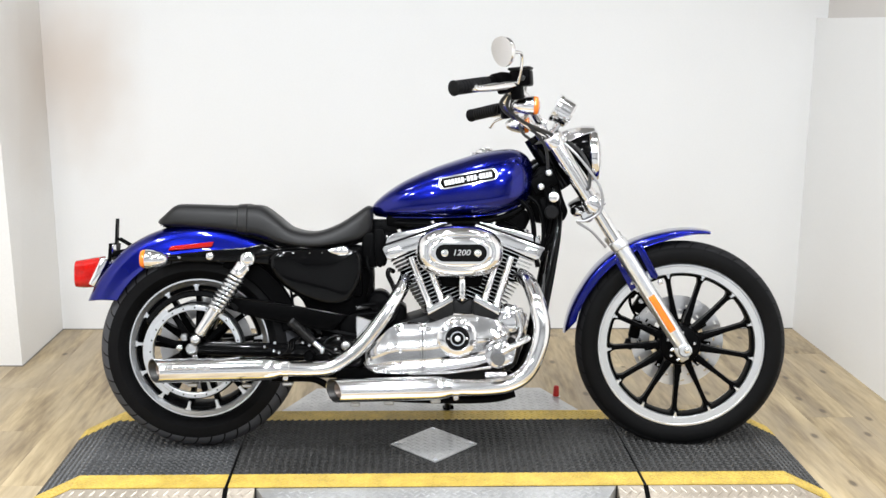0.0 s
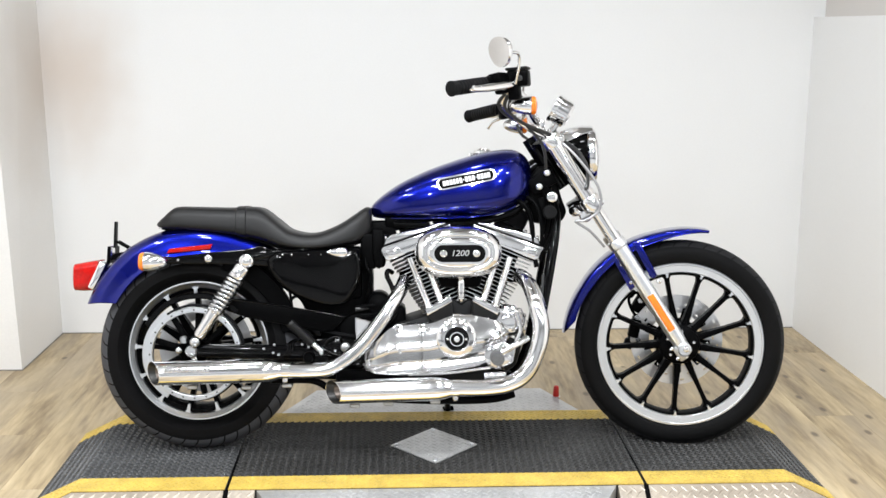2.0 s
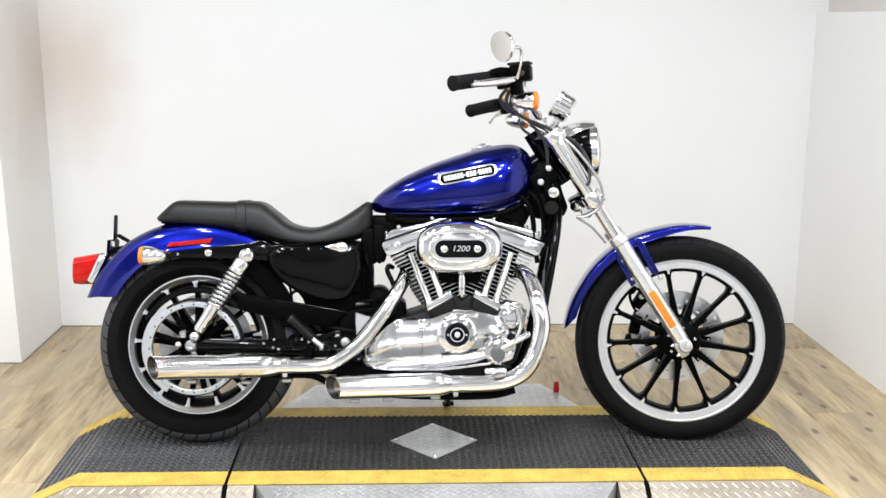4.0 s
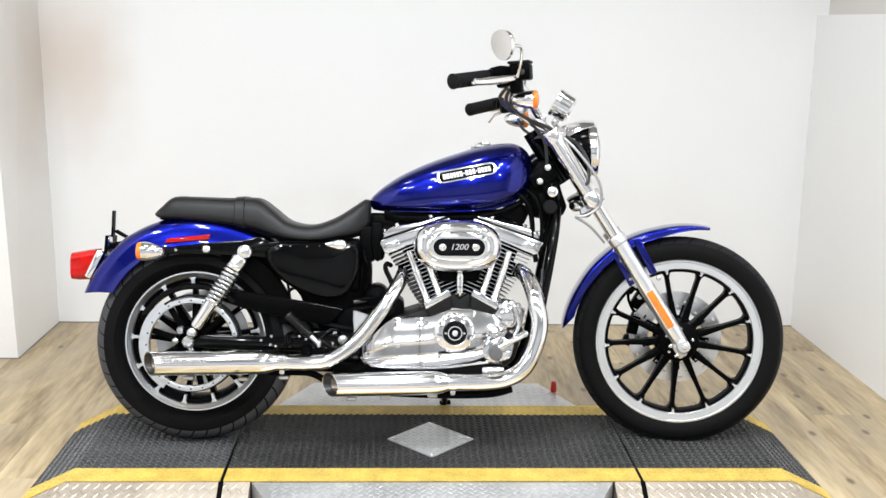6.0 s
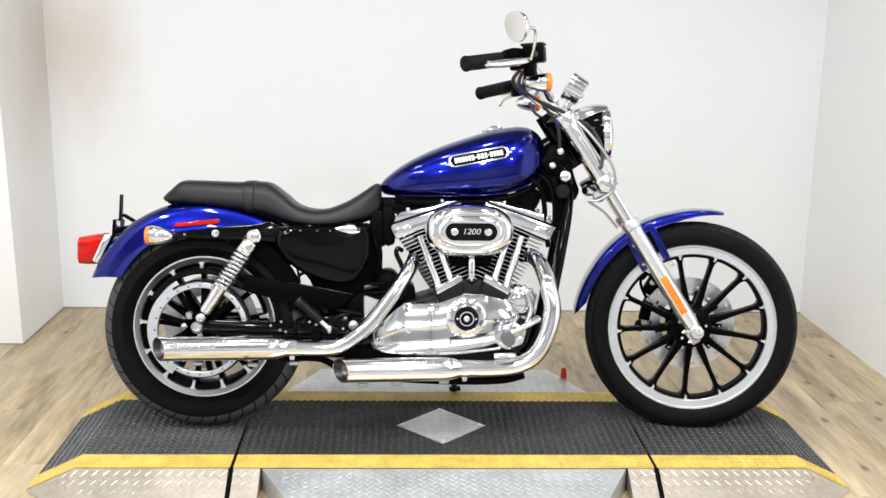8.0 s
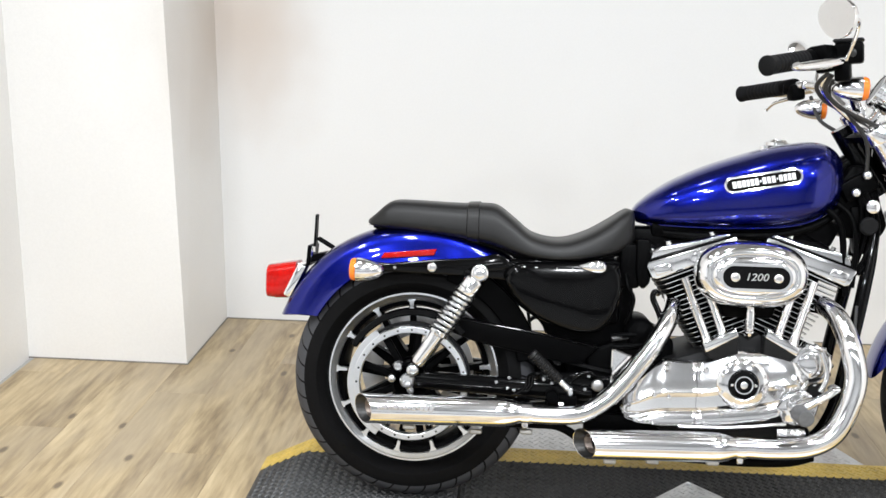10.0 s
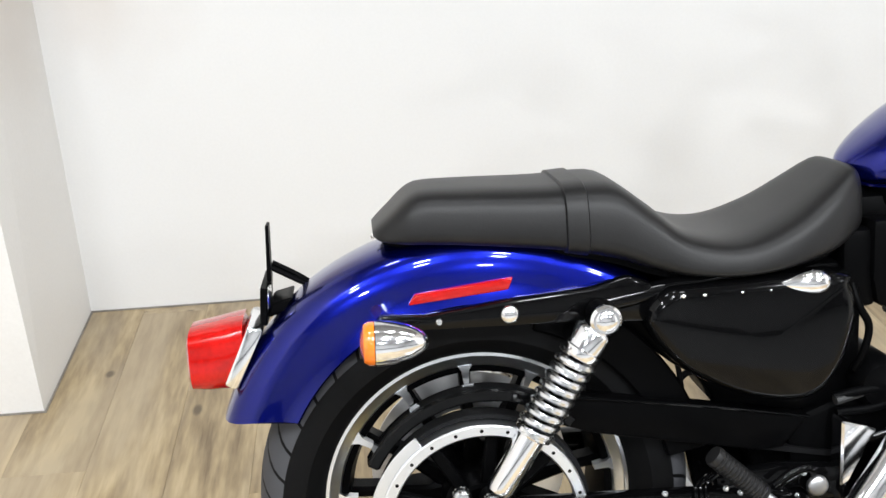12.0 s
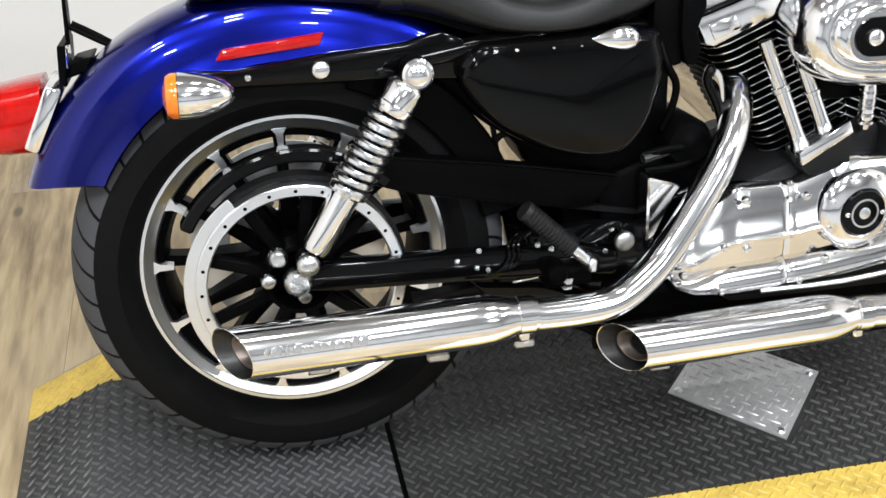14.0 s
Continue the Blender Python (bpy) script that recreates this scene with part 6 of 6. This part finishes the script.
# gauge
bm = shape()
lathe(bm, [(0.0, -0.034), (0.034, -0.032), (0.043, -0.024), (0.044, 0.014), (0.046, 0.016), (0.046, 0.027), (0.042, 0.029), (0.040, 0.027)], 36, along((1.146, 0, 1.068), (-0.86, 0, 0.5)))
gauge = part("speedometer", steered(bm), CHROME, bike, "chrome speedometer cup")
bm = shape()
lathe(bm, [(0.041, 0.026), (0.0, 0.0265)], 30, along((1.146, 0, 1.068), (-0.86, 0, 0.5)))
part("dial", steered(bm), GLOSS, gauge)
bm = shape()
tube(bm, [(1.14, 0, 1.045), (1.12, 0, 1.01), (1.10, 0, 0.99)], 0.012, 12)
part("gauge_bracket", steered(bm), CHROME, gauge)

# handlebar
RB = {-1: [(1.075, -0.045, 1.028), (1.058, -0.09, 1.055), (1.030, -0.145, 1.108), (0.985, -0.20, 1.138), (0.93, -0.25, 1.146), (0.828, -0.366, 1.126)],
      1: [(1.075, 0.045, 1.028), (1.058, 0.09, 1.045), (1.035, 0.145, 1.078), (1.0, 0.20, 1.090), (0.95, 0.25, 1.085), (0.839, 0.378, 1.063)]}
bm = shape()
tube(bm, list(reversed(RB[-1])) + RB[1], 0.0125, 16)
bar = part("handlebar", steered(bm), CHROME, bike, "chrome pulled-back handlebar with black grips")
for s in (-1, 1):
    a, b = Vector(RB[s][4]), Vector(RB[s][5])
    w = (b - a).normalized()
    a = a + w * 0.022
    n = (b - a).length + 0.004
    bm = shape()
    prof = [(0.0, 0.0), (0.0198, 0.0), (0.021, 0.004)]
    for k in range(9):
        prof += [(0.021, 0.012 + 0.0125 * k), (0.0202, 0.0135 + 0.0125 * k), (0.0202, 0.0145 + 0.0125 * k), (0.021, 0.016 + 0.0125 * k)]
    prof += [(0.021, n - 0.006), (0.0225, n - 0.004), (0.0225, n), (0.019, n + 0.002), (0, n + 0.002)]
    lathe(bm, prof, 24, along(a, w))
    part("grip", steered(bm), RUBBER, bar, "black rubber grip")
    bm = shape()
    c = a - w * 0.024
    lathe(bm, [(0.0, -0.024), (0.019, -0.022), (0.021, -0.016), (0.0205, 0.018), (0.019, 0.024), (0.0, 0.024)], 20, along(c, w))
    block(bm, (0.03, 0.03, 0.03), Matrix.Translation(c + V(-0.004, 0, -0.006)), 0.006)
    part("switch_housing", steered(bm), SATIN, bar, "black switch housing")
    bm = shape()
    p = c - w * 0.035
    tube(bm, [p + V(0.028, 0, 0.0), p + V(0.04, s * 0.03, -0.008), p + V(-0.015, s * 0.09, -0.020), p + V(-0.062, s * 0.135, -0.026), p + V(-0.07, s * 0.142, -0.022)], [0.011, 0.0125, 0.012, 0.009, 0.0105], 14)
    block(bm, (0.03, 0.045, 0.022), Matrix.Translation(p + V(0.016, 0, 0.0)), 0.006)
    part("lever", steered(bm), CHROME, bar, "chrome hand lever")
    bm = shape()
    lathe(bm, [(0.016, -0.012), (0.022, -0.01), (0.022, 0.026), (0.016, 0.03), (0.0, 0.03)], 20, along((1.083, s * 0.045, 0.995), RAKE))
    block(bm, (0.034, 0.03, 0.03), Matrix.Translation((1.078, s * 0.045, 1.027)), 0.007)
    part("riser", steered(bm), CHROME, bar, "chrome handlebar riser")
bm = shape()
block(bm, (0.062, 0.055, 0.048), Matrix.Translation((1.016, -0.228, 1.160)) @ pose(0, 0, 0, 0, -4, -12), 0.007)
part("brake_reservoir", steered(bm), SATIN, bar, "black brake fluid reservoir")
bm = shape()
block(bm, (0.066, 0.058, 0.008), Matrix.Translation((1.013, -0.228, 1.188)) @ pose(0, 0, 0, 0, -4, -12), 0.003, 1)
part("reservoir_lid", steered(bm), WRINKLE, bar)
bm = shape()
lathe(bm, [(0.009, 0), (0.009, 0.002), (0.007, 0.003), (0, 0.003)], 18, along((1.018, -0.2555, 1.16), (-0.2, -1, 0)))
part("sight_glass", steered(bm), CABLE, bar)


bm = shape()
block(bm, (0.055, 0.05, 0.034), Matrix.Translation((0.955, -0.243, 1.158)) @ pose(0, 0, 0, 0, -8, -40), 0.010)
part("throttle_housing", steered(bm), SATIN, bar, "black throttle housing")
bm = shape()
block(bm, (0.034, 0.034, 0.05), Matrix.Translation((1.004, -0.236, 1.122)) @ pose(0, 0, 0, 0, -6, -20), 0.006)
block(bm, (0.05, 0.03, 0.022), Matrix.Translation((0.972, -0.235, 1.128)) @ pose(0, 0, 0, 0, -12, -30), 0.006)
part("lever_clamp", steered(bm), SATIN, bar, "black clamp of the brake lever")
bm = shape()
block(bm, (0.04, 0.034, 0.045), Matrix.Translation((0.965, 0.235, 1.072)) @ pose(0, 0, 0, 0, -10, 25), 0.007)
part("clutch_switch", steered(bm), SATIN, bar, "black clutch lever housing")
for k in range(2):
    bm = tube(shape(), [(0.975, -0.225 + 0.012 * k, 1.115), (0.955 + 0.012 * k, -0.20, 1.085), (0.985 + 0.01 * k, -0.165, 1.05), (1.05, -0.12, 1.02 - 0.012 * k), (1.10, -0.09, 0.985)], 0.0052, 8, 6)
    part("throttle_tube", steered(bm), CHROME if k else CABLE, bar)
bm = shape()
tube(bm, [(0.985, 0.23, 1.065), (0.95, 0.27, 1.052), (0.922, 0.32, 1.040), (0.908, 0.355, 1.024), (0.905, 0.36, 1.018)], [0.006, 0.0055, 0.005, 0.005, 0.006], 10)
part("clutch_lever", steered(bm), CHROME, bar, "chrome clutch lever")


def mirror(s, c, stem, label):
    bm = shape()
    m = Matrix.Translation(c) @ pose(0, 0, 0, 0, 0, -s * 32) @ pose(0, 0, 0, 0, -10, 0)
    rings = []
    for t in np.linspace(0.02, 1, 9):
        k = math.sin(t * math.pi / 2)
        rings.append([m @ V(0.021 * math.cos(t * math.pi / 2), 0.056 * k * math.cos(a) * (1 + 0.14 * math.sin(a)), 0.043 * k * math.sin(a)) for a in (math.tau * q / 30 for q in range(30))])
    rings.append([m @ V(-0.006, 0.056 * math.cos(a) * (1 + 0.14 * math.sin(a)), 0.043 * math.sin(a)) for a in (math.tau * q / 30 for q in range(30))])
    loft(bm, rings)
    ob = part("mirror", steered(bm), CHROME, bike, label)
    bm = shape()
    tube(bm, stem, 0.0048, 12, 6)
    part("mirror_stem", steered(bm), CHROME, ob)


mirror(-1, (0.966, -0.362, 1.228), [(0.985, -0.352, 1.225), (1.005, -0.335, 1.228), (1.017, -0.315, 1.222), (1.016, -0.285, 1.19), (1.008, -0.255, 1.150), (1.005, -0.24, 1.128)], "teardrop chrome mirror on a curved stem")
mirror(1, (0.985, 0.372, 1.172), [(1.0, 0.36, 1.17), (1.02, 0.34, 1.172), (1.028, 0.31, 1.16), (1.02, 0.26, 1.11), (1.012, 0.225, 1.085)], "teardrop chrome mirror on a curved stem")
signal((1.045, -0.20, 1.082), (1, 0, 0.0), (1.04, -0.15, 1.10), "chrome bullet front turn signal with an amber lens", True)
signal((1.018, 0.20, 1.028), (1, 0, 0.0), (1.03, 0.15, 1.06), "chrome bullet front turn signal with an amber lens", True)


def cable(pts, r=0.0045, material=CABLE, name="cable", label="", steer=True):
    bm = tube(shape(), pts, r, 8, 6)
    return part(name, steered(bm) if steer else bm, material, bike, label)


cable([(0.985, -0.215, 1.112), (0.975, -0.20, 1.075), (1.02, -0.17, 1.035), (1.10, -0.12, 1.0), (1.185, -0.10, 0.955), (1.222, -0.115, 0.90), (1.225, -0.125, 0.84), (1.215, -0.13, 0.83)], 0.0055, CABLE, "brake_hose", "black brake hose")
cable([(1.215, -0.128, 0.83), (1.17, -0.125, 0.90), (1.135, -0.12, 0.95)], 0.0045, BRAID, "brake_line")
cable([(1.13, -0.11, 0.985), (1.19, -0.13, 0.93), (1.255, -0.14, 0.84), (1.262, -0.135, 0.77), (1.22, -0.13, 0.735), (1.19, -0.12, 0.73), (1.235, -0.115, 0.70), (1.28, -0.10, 0.65)], 0.0042, BRAID, "throttle_cable", "thin grey looped cable")
cable([(0.99, -0.20, 1.10), (0.99, -0.17, 1.06), (1.04, -0.13, 1.02), (1.09, -0.11, 0.96), (1.10, -0.09, 0.88)], 0.005)
cable([(1.00, 0.2, 1.06), (1.02, 0.15, 1.0), (1.08, 0.08, 0.95), (1.10, 0.06, 0.85)], 0.005)
cable([(1.075, -0.12, 0.56), (1.07, -0.13, 0.50), (1.06, -0.13, 0.46)], 0.004, steer=False)
cable([(0.62, -0.09, 0.48), (0.56, -0.10, 0.465), (0.50, -0.11, 0.455)], 0.007, steer=False)

# small parts round the steering head
bm = shape()
block(bm, (0.075, 0.07, 0.06), Matrix.Translation((1.0, -0.03, 0.735)) @ pose(0, 0, 0, 0, 25, 0), 0.008)
block(bm, (0.085, 0.06, 0.05), Matrix.Translation((1.08, -0.045, 0.845)) @ pose(0, 0, 0, 0, -30, 0), 0.006)
block(bm, (0.05, 0.05, 0.12), Matrix.Translation((1.10, -0.035, 0.74)) @ pose(0, 0, 0, 0, -10, 0), 0.008)
prism(bm, [(1.045, 0.86), (1.07, 0.895), (1.112, 0.895), (1.128, 0.855), (1.142, 0.80), (1.160, 0.752), (1.148, 0.725), (1.105, 0.71), (1.05, 0.72), (1.035, 0.78)], -0.05, 0.03, 0.008)
for k in range(4):
    tube(bm, [(1.055 + 0.012 * k, -0.06 - 0.006 * k, 0.86 - 0.01 * k), (1.085 + 0.014 * k, -0.075, 0.80 - 0.012 * k), (1.085 + 0.013 * k, -0.07, 0.72 - 0.01 * k), (1.07 + 0.006 * k, -0.07, 0.63)], 0.0048, 8)
part("coil_bracket", bm, SATIN, bike, "black coil bracket below the tank")
for x, z in ((1.092, 0.872), (1.068, 0.829)):
    part("mount_bolt", dome(shape(), (x, -0.085, z), (0, -1, 0), 0.0105, 0.010, 18), ALLOY, bike, "round silver mounting bolt")
bm = shape()
lathe(bm, [(0.016, 0), (0.018, 0.012), (0.016, 0.022), (0.008, 0.026), (0, 0.026)], 20, along((1.106, -0.080, 0.797), (0, -1, 0)))
part("ignition_switch", bm, CHROME, bike, "round chrome ignition switch")
bm = shape()
lathe(bm, [(0.02, 0), (0.022, 0.006), (0.022, 0.014), (0.018, 0.018), (0, 0.018)], 24, along((1.100, -0.085, 0.750), (0, -1, 0)))
part("horn", bm, RUBBER, bike, "small round black horn")
bm = shape()
block(bm, (0.42, 0.11, 0.04), Matrix.Translation((0.80, 0, 0.722)), 0.01)
block(bm, (0.13, 0.10, 0.07), Matrix.Translation((0.595, 0, 0.692)), 0.02)
block(bm, (0.034, 0.10, 0.11), Matrix.Translation((0.582, -0.02, 0.635)) @ pose(0, 0, 0, 0, 10, 0), 0.012)
part("tank_mount", bm, SATIN, bike, "black mounting plate below the tank")
bm = shape()
block(bm, (0.055, 0.05, 0.10), Matrix.Translation((1.405, 0.075, 0.36)) @ pose(0, 0, 0, 0, 12, 0), 0.012)
block(bm, (0.035, 0.03, 0.06), Matrix.Translation((1.39, 0.05, 0.37)) @ pose(0, 0, 0, 0, 12, 0), 0.006)
block(bm, (0.05, 0.035, 0.075), Matrix.Translation((1.415, 0.07, 0.452)) @ pose(0, 0, 0, 0, 30, 0), 0.010)
block(bm, (0.030, 0.026, 0.034), Matrix.Translation((1.372, 0.06, 0.318)) @ pose(0, 0, 0, 0, 18, 0), 0.007)
block(bm, (0.022, 0.020, 0.040), Matrix.Translation((1.384, 0.06, 0.487)) @ pose(0, 0, 0, 0, 40, 0), 0.006)
tube(bm, [(1.402, 0.062, 0.400), (1.384, 0.060, 0.425), (1.372, 0.060, 0.460), (1.380, 0.060, 0.495), (1.405, 0.060, 0.520)], 0.0048, 10)
caliper = part("brake_caliper", steered(bm), SATIN, bike, "black front brake caliper")
for x, z in ((1.398, 0.405), (1.402, 0.335), (1.408, 0.462)):
    part("bolt", steered(hex_bolt(shape(), (x, 0.045, z), (0, -1, 0), 0.007, 0.008)), PLATED, caliper)
bm = shape()
lathe(bm, [(0.02, 0), (0.02, 0.02), (0.016, 0.026), (0, 0.026)], 18, along((1.222, -0.07, 0.745), (0, -1, 0)))
lathe(bm, [(0.018, 0), (0.018, 0.02), (0.012, 0.03), (0, 0.03)], 18, along((1.20, -0.06, 0.76), (-0.6, -0.6, 0)))
part("brake_line_joint", steered(bm), CHROME, bike, "chrome brake line joint")

# ---------------------------------------------------------------- floor planks
PLANK_W, PLANK_L = 0.178, 1.22
plank_mesh = mesh_of("plank", block(shape(), (PLANK_W - 0.0004, PLANK_L - 0.0004, 0.006), Matrix.Identity(4), 0.0004, 1), WOOD)
nx = int((RIGHT - LEFT) / PLANK_W) + 1
for i in range(nx):
    start = FRONT - PLANK_L * ((i * 0.37) % 1.0)
    j = 0
    while start + j * PLANK_L < BACK:
        y0, y1 = max(start + j * PLANK_L, FRONT), min(start + (j + 1) * PLANK_L, BACK + 0.1)
        ob = new("plank", plank_mesh)
        ob.parent = FLOOR
        ob.location = (LEFT + 0.02 + (i + 0.5) * PLANK_W, (y0 + y1) / 2, GROUND - 0.003)
        ob.scale = (1, (y1 - y0) / PLANK_L, 1)
        j += 1
